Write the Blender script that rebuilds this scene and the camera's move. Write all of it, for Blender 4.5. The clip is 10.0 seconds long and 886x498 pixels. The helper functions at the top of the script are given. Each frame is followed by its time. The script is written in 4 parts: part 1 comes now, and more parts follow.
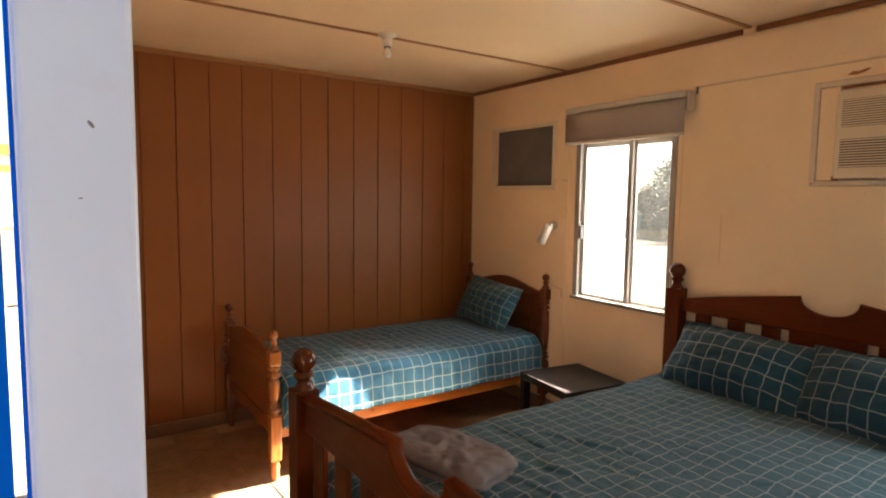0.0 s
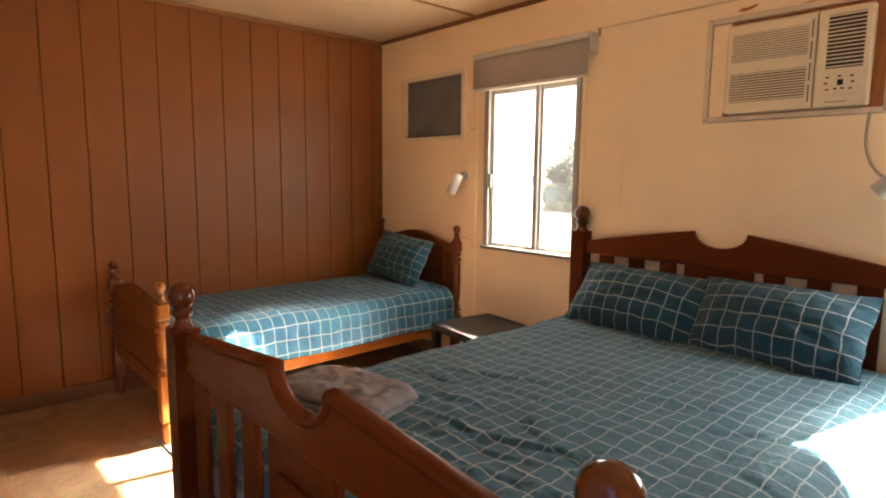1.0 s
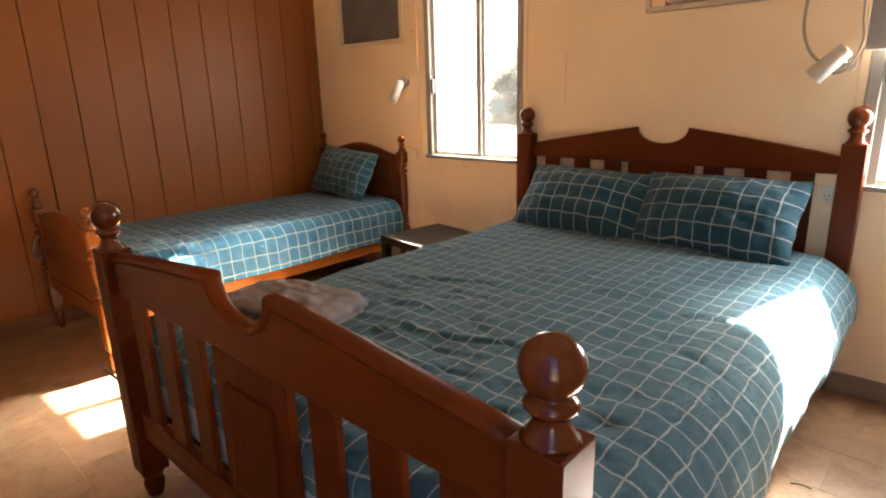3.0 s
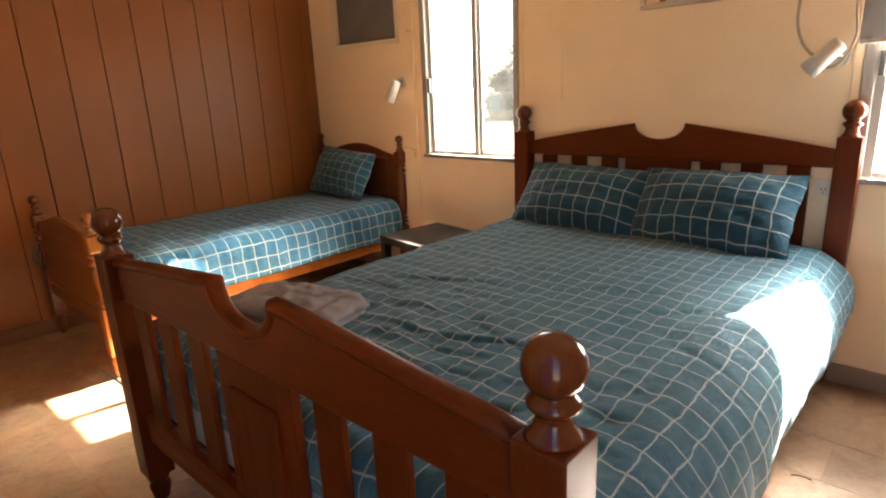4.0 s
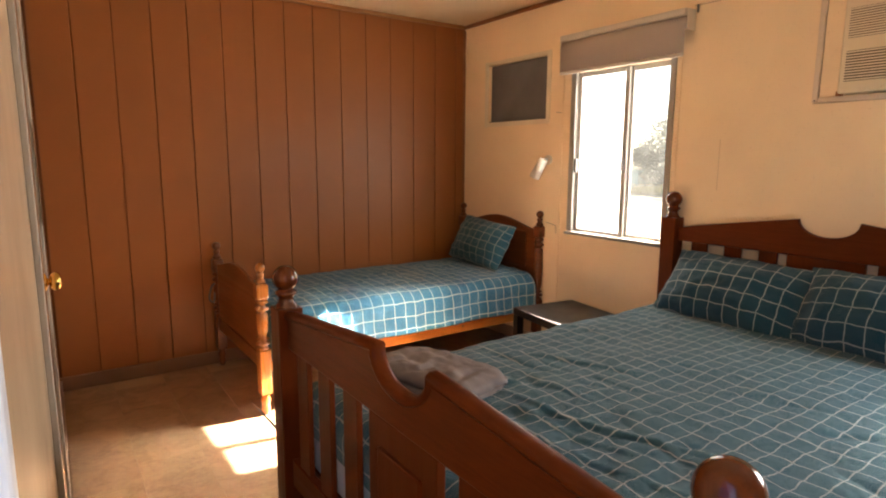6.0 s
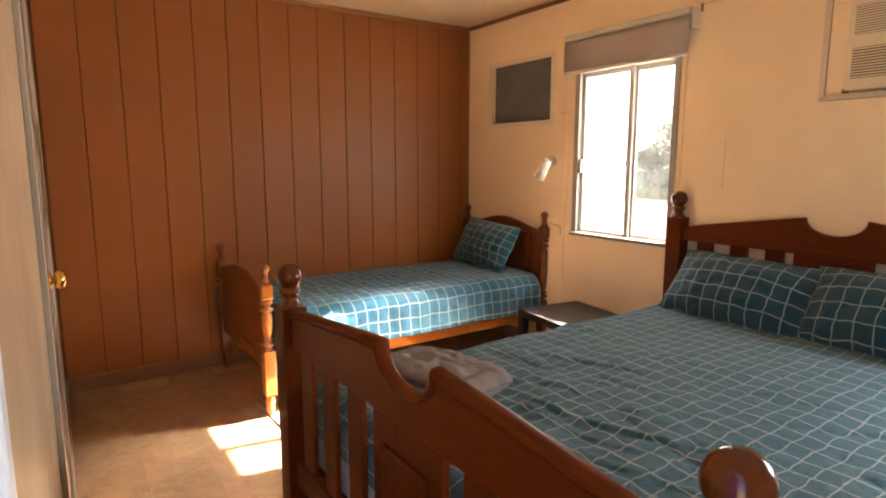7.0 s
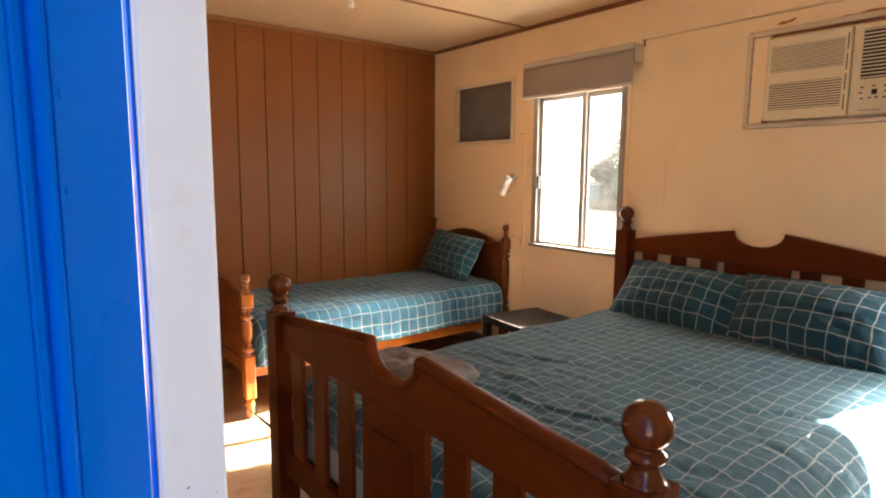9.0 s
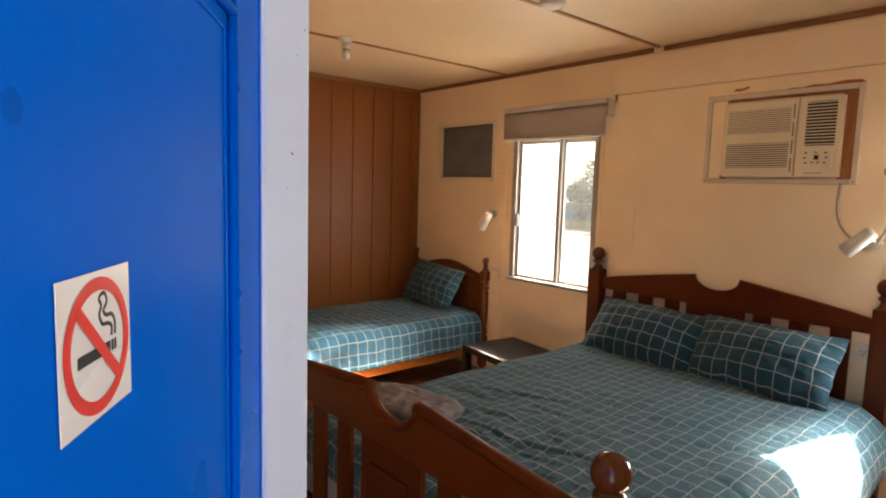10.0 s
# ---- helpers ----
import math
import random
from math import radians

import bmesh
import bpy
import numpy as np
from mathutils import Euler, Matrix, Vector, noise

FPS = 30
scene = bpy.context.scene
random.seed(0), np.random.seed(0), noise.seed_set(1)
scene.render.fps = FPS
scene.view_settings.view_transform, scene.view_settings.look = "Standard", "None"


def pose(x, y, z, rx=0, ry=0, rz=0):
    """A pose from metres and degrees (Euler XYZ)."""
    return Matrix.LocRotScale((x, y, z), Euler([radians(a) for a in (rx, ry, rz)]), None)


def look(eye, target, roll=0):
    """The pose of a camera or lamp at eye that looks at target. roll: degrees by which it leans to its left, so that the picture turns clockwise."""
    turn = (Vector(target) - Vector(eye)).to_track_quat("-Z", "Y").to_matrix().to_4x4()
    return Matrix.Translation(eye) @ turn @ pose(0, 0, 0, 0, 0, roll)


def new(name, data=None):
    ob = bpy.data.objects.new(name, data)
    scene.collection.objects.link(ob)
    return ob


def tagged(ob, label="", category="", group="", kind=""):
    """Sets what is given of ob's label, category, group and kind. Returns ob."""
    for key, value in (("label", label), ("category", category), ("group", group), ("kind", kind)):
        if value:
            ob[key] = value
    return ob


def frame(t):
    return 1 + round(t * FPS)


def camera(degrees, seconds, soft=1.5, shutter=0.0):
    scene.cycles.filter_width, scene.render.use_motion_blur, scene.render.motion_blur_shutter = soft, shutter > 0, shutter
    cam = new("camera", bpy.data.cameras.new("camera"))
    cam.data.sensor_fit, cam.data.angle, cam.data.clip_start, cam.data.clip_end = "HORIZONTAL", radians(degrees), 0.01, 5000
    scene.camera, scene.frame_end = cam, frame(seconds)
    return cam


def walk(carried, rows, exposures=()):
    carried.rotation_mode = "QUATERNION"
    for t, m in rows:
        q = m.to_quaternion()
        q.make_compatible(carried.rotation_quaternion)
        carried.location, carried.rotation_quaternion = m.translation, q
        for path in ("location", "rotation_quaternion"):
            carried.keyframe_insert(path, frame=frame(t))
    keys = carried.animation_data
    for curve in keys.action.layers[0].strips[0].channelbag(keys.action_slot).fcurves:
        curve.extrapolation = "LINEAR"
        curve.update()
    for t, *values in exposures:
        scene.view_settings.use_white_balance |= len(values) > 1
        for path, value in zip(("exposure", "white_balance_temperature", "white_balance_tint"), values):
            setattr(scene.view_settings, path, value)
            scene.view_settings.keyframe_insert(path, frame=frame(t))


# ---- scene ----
cam = camera(75.1, 10.0, 2.0)
EXPOSURES = [(0.0, 4.07), (1.0, 4.48), (2.5, 4.55), (4.0, 4.52), (5.5, 4.66), (7.5, 4.74), (8.2, 4.75), (8.6, 4.65), (9.1, 4.48), (9.5, 4.4), (10.0, 4.16)]
PATH = [
    (0, (0.255, 0.118, 1.528), (1.37, 1.769, 1.352), 0.8),
    (0.5, (0.323, 0.136, 1.444), (1.553, 1.703, 1.276), 1.2),
    (1, (0.381, 0.132, 1.343), (1.703, 1.611, 1.092), 0.6),
    (1.5, (0.412, 0.122, 1.313), (1.798, 1.515, 0.943), -0.8),
    (2, (0.384, 0.141, 1.294), (1.746, 1.537, 0.853), -0.9),
    (2.5, (0.392, 0.139, 1.292), (1.766, 1.512, 0.815), -1.4),
    (2.7, (0.423, 0.143, 1.282), (1.811, 1.492, 0.778), -1.2),
    (3.8, (0.419, 0.135, 1.294), (1.835, 1.435, 0.741), -2.8),
    (4, (0.413, 0.137, 1.295), (1.815, 1.458, 0.759), -2.6),
    (4.5, (0.378, 0.144, 1.323), (1.737, 1.521, 0.817), -2.5),
    (5, (0.333, 0.15, 1.359), (1.618, 1.617, 0.918), -1.8),
    (5.5, (0.324, 0.149, 1.361), (1.526, 1.704, 0.991), -0.7),
    (6, (0.323, 0.15, 1.357), (1.438, 1.781, 1.046), 0.3),
    (7.5, (0.327, 0.152, 1.331), (1.431, 1.794, 1.04), -0.0),
    (8, (0.29, 0.126, 1.34), (1.441, 1.737, 1.055), -0.1),
    (8.5, (0.274, 0.086, 1.353), (1.457, 1.674, 1.07), 0.1),
    (9, (0.144, -0.027, 1.372), (1.358, 1.541, 1.113), 0.4),
    (9.5, (-0.066, -0.177, 1.438), (1.175, 1.375, 1.21), 0.7),
    (10, (-0.032, -0.147, 1.53), (1.253, 1.372, 1.322), 1.7),
]
walk(cam, [(t, look(eye, target, roll)) for t, eye, target, roll in PATH], EXPOSURES)

# ---- light ----
SUN_FROM = Vector((1.0, -0.176, 0.805)).normalized()
world = bpy.data.worlds.new("world")
scene.world = world
world.use_nodes = True
wn, wl = world.node_tree.nodes, world.node_tree.links
sky = wn.new("ShaderNodeTexSky")
sky.sky_type = "NISHITA"
sky.sun_disc = False
sky.sun_elevation = math.asin(SUN_FROM.z)
sky.sun_rotation = math.atan2(SUN_FROM.x, SUN_FROM.y)
sky.dust_density = 2.0
wl.new(sky.outputs[0], wn["Background"].inputs[0])
wn["Background"].inputs[1].default_value = 0.031
sun = new("sun", bpy.data.lights.new("sun", "SUN"))
sun.data.energy, sun.data.angle, sun.data.color = 5.0, radians(0.6), (1.0, 0.925, 0.83)
sun.matrix_world = look(SUN_FROM * 30, (0, 0, 0))
# the sky's light through the half-blinded second window
window_sky = new("window_sky", bpy.data.lights.new("window_sky", "AREA"))
window_sky.data.shape, window_sky.data.size, window_sky.data.size_y = "RECTANGLE", 0.62, 0.42
window_sky.data.energy, window_sky.data.color = 1.2, (0.98, 0.97, 0.95)
window_sky.matrix_world = look((3.182, 0.13, 1.14), (1.0, 0.13, 1.0))


# ---- materials ----
def nodes_of(name):
    m = bpy.data.materials.new(name)
    m.use_nodes = True
    t = m.node_tree
    return m, t.nodes, t.links, t.nodes["Principled BSDF"]


def mixed(n, l, fac, a, b, blend="MIX"):
    mx = n.new("ShaderNodeMix")
    mx.data_type, mx.blend_type = "RGBA", blend
    for sock, v in ((mx.inputs[0], fac), (mx.inputs[6], a), (mx.inputs[7], b)):
        if isinstance(v, (int, float)):
            sock.default_value = v
        elif isinstance(v, tuple):
            sock.default_value = (*v, 1)
        else:
            l.new(v, sock)
    return mx.outputs[2]


def noise_of(n, l, vec, scale, detail=4, rough=0.55, distort=0.0):
    t = n.new("ShaderNodeTexNoise")
    t.inputs["Scale"].default_value, t.inputs["Detail"].default_value = scale, detail
    t.inputs["Roughness"].default_value, t.inputs["Distortion"].default_value = rough, distort
    l.new(vec, t.inputs["Vector"])
    return t.outputs[0]


def ramped(n, l, fac, lo, hi, a=0.0, b=1.0):
    r = n.new("ShaderNodeMapRange")
    r.inputs[1].default_value, r.inputs[2].default_value, r.inputs[3].default_value, r.inputs[4].default_value = lo, hi, a, b
    l.new(fac, r.inputs[0])
    return r.outputs[0]


def bumped(n, l, bsdf, height, strength, distance=0.002):
    b = n.new("ShaderNodeBump")
    b.inputs["Strength"].default_value, b.inputs["Distance"].default_value = strength, distance
    l.new(height, b.inputs["Height"])
    l.new(b.outputs[0], bsdf.inputs["Normal"])


def placed(n, l, scale=(1, 1, 1), kind="Object"):
    tc, mp = n.new("ShaderNodeTexCoord"), n.new("ShaderNodeMapping")
    mp.inputs["Scale"].default_value = scale
    l.new(tc.outputs[kind], mp.inputs[0])
    return mp.outputs[0]


def plain(name, col, rough=0.5, metal=0.0, vary=0.12, scale=3.0, fine=60.0, bump=0.15, spec=0.5, dirt=None, per_object=0.0):
    """A painted or solid surface: broad stains, fine grain, uneven gloss."""
    m, n, l, b = nodes_of(name)
    v = placed(n, l)
    big, small = noise_of(n, l, v, scale, 5), noise_of(n, l, v, fine, 3)
    dark = tuple(c * (1 - vary * 2) for c in col) if dirt is None else dirt
    light = tuple(min(1, c * (1 + vary * 0.5)) for c in col)
    c = mixed(n, l, ramped(n, l, big, 0.35, 0.75), light, tuple(x * (1 - vary) for x in col))
    c = mixed(n, l, ramped(n, l, small, 0.62, 0.8, 0, 0.35), c, dark)
    if per_object:
        oi = n.new("ShaderNodeObjectInfo")
        c = mixed(n, l, ramped(n, l, oi.outputs["Random"], 0, 1, 0, per_object), c, dark)
    l.new(c, b.inputs["Base Color"])
    l.new(ramped(n, l, big, 0.3, 0.7, max(0.03, rough - 0.08), min(1, rough + 0.1)), b.inputs["Roughness"])
    b.inputs["Metallic"].default_value, b.inputs["Specular IOR Level"].default_value = metal, spec
    if bump:
        bumped(n, l, b, small, bump, 0.001)
    return m


def wood(name, col, dark, axis=0, rough=0.3, coat=0.3, grain=40.0, per_object=0.25, spec=0.5, streak=0.6):
    """Varnished timber with grain along one axis."""
    m, n, l, b = nodes_of(name)
    s = [1.0, 1.0, 1.0]
    s[axis] = 0.07
    v = placed(n, l, tuple(s))
    g1, g2 = noise_of(n, l, v, grain, 6, 0.65, 1.2), noise_of(n, l, v, grain * 0.18, 4, 0.5, 1.5)
    c = mixed(n, l, ramped(n, l, g1, 0.38, 0.7), col, dark)
    c = mixed(n, l, ramped(n, l, g2, 0.4, 0.75, 0, streak), c, dark)
    oi = n.new("ShaderNodeObjectInfo")
    c = mixed(n, l, ramped(n, l, oi.outputs["Random"], 0, 1, 0, per_object), c, dark)
    l.new(c, b.inputs["Base Color"])
    l.new(ramped(n, l, g2, 0.3, 0.7, rough - 0.06, rough + 0.1), b.inputs["Roughness"])
    b.inputs["Coat Weight"].default_value, b.inputs["Coat Roughness"].default_value = coat, 0.15
    b.inputs["Specular IOR Level"].default_value = spec
    bumped(n, l, b, g1, 0.08, 0.0008)
    return m


def plaid(name, base, base2, line, cell=0.105, width=0.075, wave=0.055, long=1.0):
    """Woven cotton with a windowpane check, laid out by the cloth's own metres."""
    m, n, l, b = nodes_of(name)
    tc = n.new("ShaderNodeTexCoord")
    sep = n.new("ShaderNodeSeparateXYZ")
    l.new(tc.outputs["UV"], sep.inputs[0])
    wob = noise_of(n, l, tc.outputs["UV"], 9.0, 3)
    bars = []
    for i in (0, 1):
        prev = sep.outputs[i]
        for op, val in (("MULTIPLY", 1 / (cell * (long, 1.0)[i])), ("ADD", None), ("FRACT", None), ("SUBTRACT", 0.5), ("ABSOLUTE", None)):
            q = n.new("ShaderNodeMath")
            q.operation = op
            l.new(prev, q.inputs[0])
            if op == "ADD":
                l.new(ramped(n, l, wob, 0.3, 0.7, -wave, wave), q.inputs[1])
            elif val is not None:
                q.inputs[1].default_value = val
            prev = q.outputs[0]
        bars.append(ramped(n, l, prev, width * 0.5 - 0.018, width * 0.5 + 0.018, 1, 0))
    top = n.new("ShaderNodeMath")
    top.operation = "MAXIMUM"
    l.new(bars[0], top.inputs[0])
    l.new(bars[1], top.inputs[1])
    big = noise_of(n, l, tc.outputs["UV"], 6.0, 4)
    weave = n.new("ShaderNodeTexWave")
    weave.inputs["Scale"].default_value, weave.inputs["Distortion"].default_value = 260, 2
    l.new(tc.outputs["UV"], weave.inputs["Vector"])
    slub = noise_of(n, l, tc.outputs["UV"], 220.0, 2)
    c = mixed(n, l, ramped(n, l, big, 0.3, 0.7), base, base2)
    c = mixed(n, l, ramped(n, l, slub, 0.5, 0.8, 0, 0.12), c, line)
    lc = mixed(n, l, ramped(n, l, slub, 0.3, 0.7, 0, 0.5), line, tuple(x * 0.7 for x in line))
    c = mixed(n, l, top.outputs[0], c, lc)
    l.new(c, b.inputs["Base Color"])
    b.inputs["Roughness"].default_value, b.inputs["Specular IOR Level"].default_value = 0.85, 0.15
    b.inputs["Sheen Weight"].default_value = 0.2
    hgt = n.new("ShaderNodeMath")
    hgt.operation = "ADD"
    l.new(weave.outputs[1], hgt.inputs[0])
    l.new(top.outputs[0], hgt.inputs[1])
    crease = noise_of(n, l, tc.outputs["UV"], 15.0, 6, 0.62, 1.8)
    rel = n.new("ShaderNodeMath")
    rel.operation = "MULTIPLY_ADD"
    l.new(crease, rel.inputs[0])
    rel.inputs[1].default_value = 24.0
    l.new(hgt.outputs[0], rel.inputs[2])
    bumped(n, l, b, rel.outputs[0], 0.5, 0.0012)
    return m


def vinyl(name):
    """Marbled stone-look floor vinyl, a little worn."""
    m, n, l, b = nodes_of(name)
    v = placed(n, l)
    oi = n.new("ShaderNodeObjectInfo")
    sh = n.new("ShaderNodeVectorMath")
    sh.operation = "ADD"
    l.new(v, sh.inputs[0])
    cmb = n.new("ShaderNodeCombineXYZ")
    for i in range(3):
        l.new(ramped(n, l, oi.outputs["Random"], 0, 1, 0, 37.0 + 11 * i), cmb.inputs[i])
    l.new(cmb.outputs[0], sh.inputs[1])
    big, fine = noise_of(n, l, sh.outputs[0], 7.0, 6, 0.6, 0.8), noise_of(n, l, sh.outputs[0], 45.0, 4, 0.6)
    c = mixed(n, l, ramped(n, l, big, 0.35, 0.68), (0.335, 0.202, 0.115), (0.172, 0.09, 0.044))
    c = mixed(n, l, ramped(n, l, fine, 0.4, 0.75, 0, 0.5), c, (0.4, 0.28, 0.185))
    c = mixed(n, l, ramped(n, l, oi.outputs["Random"], 0, 1, 0, 0.3), c, (0.2, 0.125, 0.075))
    l.new(c, b.inputs["Base Color"])
    l.new(ramped(n, l, fine, 0.3, 0.7, 0.3, 0.45), b.inputs["Roughness"])
    bumped(n, l, b, fine, 0.1, 0.001)
    return m


def hazed_glass(name, tint, lo, hi):
    """Grey-tinted window glass; its uneven dusty film also paints in a glare haze."""
    m, n, l, b = nodes_of(name)
    b.inputs["Base Color"].default_value = (*tint, 1)
    b.inputs["Roughness"].default_value, b.inputs["Transmission Weight"].default_value, b.inputs["IOR"].default_value = 0.0, 1.0, 1.1
    veil = n.new("ShaderNodeBsdfTranslucent")
    veil.inputs[0].default_value = (0.85, 0.83, 0.78, 1)
    mx = n.new("ShaderNodeMixShader")
    v = placed(n, l)
    l.new(ramped(n, l, noise_of(n, l, v, 7.0, 5), 0.3, 0.75, lo, hi), mx.inputs[0])
    l.new(b.outputs[0], mx.inputs[1])
    l.new(veil.outputs[0], mx.inputs[2])
    l.new(mx.outputs[0], n["Material Output"].inputs[0])
    return m


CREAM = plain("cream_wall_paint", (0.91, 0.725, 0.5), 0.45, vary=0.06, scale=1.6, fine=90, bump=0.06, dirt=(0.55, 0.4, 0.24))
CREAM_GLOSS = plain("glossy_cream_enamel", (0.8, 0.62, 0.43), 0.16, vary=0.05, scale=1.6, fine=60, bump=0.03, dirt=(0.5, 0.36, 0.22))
CEIL = plain("cream_ceiling_paint", (0.77, 0.59, 0.375), 0.5, vary=0.06, scale=1.2, fine=70, bump=0.05, dirt=(0.6, 0.46, 0.28))
BROWN = plain("brown_wall_panel", (0.28, 0.099, 0.0265), 0.36, vary=0.1, scale=2.0, fine=120, bump=0.05, spec=0.3, per_object=0.18)
GROOVE = plain("dark_groove", (0.14, 0.045, 0.013), 0.8, spec=0.1)
TRIM = wood("dark_stained_trim", (0.3, 0.13, 0.045), (0.17, 0.068, 0.023), 1, 0.4, 0.1)
TRIM_X = wood("brown_ceiling_batten", (0.42, 0.19, 0.055), (0.26, 0.11, 0.03), 0, 0.4, 0.1)
SKIRT = plain("brown_skirting", (0.2, 0.1, 0.05), 0.45, vary=0.12)
SKIRT_GREY = plain("grey_brown_skirting", (0.3, 0.22, 0.16), 0.45, vary=0.12)
WHITE = plain("white_door_paint", (0.68, 0.76, 0.9), 0.35, vary=0.05, scale=4, fine=25, bump=0.05, dirt=(0.6, 0.62, 0.68))
BLUE = plain("blue_door_paint", (0.0, 0.125, 0.7), 0.3, vary=0.03, scale=1.3, fine=140, bump=0.03, spec=0.01, dirt=(0.0, 0.09, 0.52))
BLUE_DARK = plain("touched_up_blue_paint", (0.0, 0.1, 0.58), 0.35, vary=0.03, bump=0.03, spec=0.01)
ALU = plain("mill_aluminium", (0.46, 0.44, 0.41), 0.45, metal=0.4, vary=0.08)
ALU_GREY = plain("dull_aluminium", (0.42, 0.4, 0.37), 0.5, metal=0.4, vary=0.1)
FINIAL = wood("polished_red_brown_turning", (0.13, 0.028, 0.0055), (0.08, 0.016, 0.0033), 2, 0.14, 0.3, spec=0.3)
SILL = plain("weathered_aluminium", (0.24, 0.22, 0.195), 0.6, metal=0.2, vary=0.15)
SEAM = plain("wall_sheet_seam", (0.62, 0.47, 0.31), 0.6)
RED_WOOD = wood("red_brown_varnish", (0.124, 0.0258, 0.005), (0.092, 0.018, 0.0035), 1, 0.34, 0.0, 70.0, spec=0.1, streak=0.3)
RED_WOOD_Z = wood("red_brown_varnish_upright", (0.11, 0.023, 0.0046), (0.085, 0.0167, 0.0033), 2, 0.34, 0.0, 70.0, spec=0.12, streak=0.3)
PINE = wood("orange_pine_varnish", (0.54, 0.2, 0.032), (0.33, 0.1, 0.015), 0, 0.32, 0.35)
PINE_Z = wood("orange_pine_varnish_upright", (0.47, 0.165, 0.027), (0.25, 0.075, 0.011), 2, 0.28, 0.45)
# darker copy of the same pine, with the shade put into its colour
PINE_SHADED = wood("shaded_pine_varnish", (0.19, 0.052, 0.0105), (0.115, 0.03, 0.006), 1, 0.36, 0.2, streak=0.4)
CHECK = plaid("teal_check_cotton", (0.0185, 0.0875, 0.131), (0.0265, 0.105, 0.147), (0.34, 0.37, 0.375), 0.0575, 0.066, 0.1, 1.33)
CHECK_DARK = plaid("blue_check_cotton", (0.0095, 0.06, 0.096), (0.014, 0.073, 0.11), (0.4, 0.43, 0.44), 0.074, 0.06)
CHECK_PALE = plaid("bright_teal_check_cotton", (0.0112, 0.09, 0.16), (0.0158, 0.106, 0.176), (0.42, 0.42, 0.38), 0.073, 0.066)
SHEET = plain("pale_blue_sheet", (0.6, 0.63, 0.72), 0.85, vary=0.1, scale=8, fine=200, bump=0.2, spec=0.2)
TOWEL = plain("beige_fleece", (0.235, 0.21, 0.215), 0.95, vary=0.08, scale=14, fine=300, bump=0.7, spec=0.1)
BLACK = plain("black_laminate", (0.014, 0.012, 0.0105), 0.42, spec=0.3, vary=0.2, fine=50)
PLASTIC = plain("cream_plastic", (0.78, 0.68, 0.52), 0.42, vary=0.05, scale=5, dirt=(0.5, 0.38, 0.22))
PLASTIC_W = plain("white_plastic", (0.68, 0.63, 0.56), 0.35, vary=0.04)
DARK = plain("black_cavity", (0.012, 0.01, 0.009), 0.7)
SLOT = plain("grille_shadow_slot", (0.3, 0.22, 0.14), 0.6)
SLOT_DEEP = plain("grille_black_slot", (0.06, 0.04, 0.024), 0.6)
SURROUND = plain("dirty_cream_timber", (0.68, 0.56, 0.45), 0.5, vary=0.12, scale=9, fine=45, bump=0.15, dirt=(0.36, 0.22, 0.12))
SLOT_DARK = plain("grille_dark_slot", (0.12, 0.085, 0.05), 0.6)
BARE = wood("bare_brown_timber", (0.5, 0.2, 0.055), (0.27, 0.09, 0.026), 2, 0.6, 0.0)
SCREEN = plain("grey_vent_board", (0.145, 0.143, 0.145), 0.6, vary=0.15, scale=4)
FABRIC = plain("grey_blind_fabric", (0.42, 0.365, 0.335), 0.85, vary=0.05, fine=320, bump=0.3, spec=0.2)
FABRIC_TOP = plain("pale_grey_blind_rail", (0.6, 0.55, 0.5), 0.5, vary=0.05)
BRASS = plain("polished_brass", (0.75, 0.48, 0.14), 0.12, metal=1.0, vary=0.08, bump=0.02)
CREAM_DOOR = plain("cream_door_paint", (0.5, 0.36, 0.25), 0.14, vary=0.06, scale=2.0, fine=60, bump=0.05)
PEARL = plain("pearl_glass", (0.86, 0.83, 0.78), 0.2, vary=0.03)
STEEL = plain("dark_steel", (0.2, 0.19, 0.18), 0.35, metal=0.9)
CABLE = plain("beige_cable", (0.4, 0.32, 0.23), 0.5)
RED = plain("red_print", (0.72, 0.03, 0.022), 0.35, vary=0.03, bump=0.0)
BLACK_INK = plain("black_print", (0.012, 0.012, 0.013), 0.35, vary=0.03, bump=0.0)
STICKER = plain("white_sticker", (0.78, 0.8, 0.84), 0.25, vary=0.03, bump=0.0)
VINYL = vinyl("marbled_vinyl")
JOINT = plain("floor_joint", (0.4, 0.27, 0.165), 0.6)
# tint tones down the overbright view; the translucent film adds haze from glare
PANE = hazed_glass("tinted_window_glass", (0.6, 0.6, 0.58), 0.006, 0.016)
PANE_HAZED = hazed_glass("hazed_window_glass", (0.9, 0.9, 0.88), 0.05, 0.11)
SAND = plain("dry_sandy_ground", (0.2, 0.165, 0.115), 0.95, vary=0.2, scale=0.5, fine=14, bump=0.6, spec=0.1)
LEAF = plain("grey_green_leaves", (0.06, 0.07, 0.028), 0.7, vary=0.3, scale=2, fine=9)
STRAW = plain("dry_grass", (0.4, 0.31, 0.12), 0.9, vary=0.2, scale=3)
BARK = plain("rough_bark", (0.16, 0.11, 0.075), 0.9, vary=0.3, scale=6, bump=0.8)
TEAL = plain("faded_teal_paint", (0.05, 0.13, 0.13), 0.5)
TAN = plain("tan_sheet_metal", (0.5, 0.36, 0.2), 0.5, vary=0.08)
ORANGE = plain("orange_painted_steel", (0.6, 0.25, 0.04), 0.5)
OUTER = plain("white_cladding", (0.72, 0.72, 0.7), 0.5)
ROOFING = plain("grey_roof_sheet", (0.5, 0.5, 0.5), 0.45, metal=0.3)
CHIPPED = plain("chipped_laminate", (0.3, 0.275, 0.26), 0.85, vary=0.03)


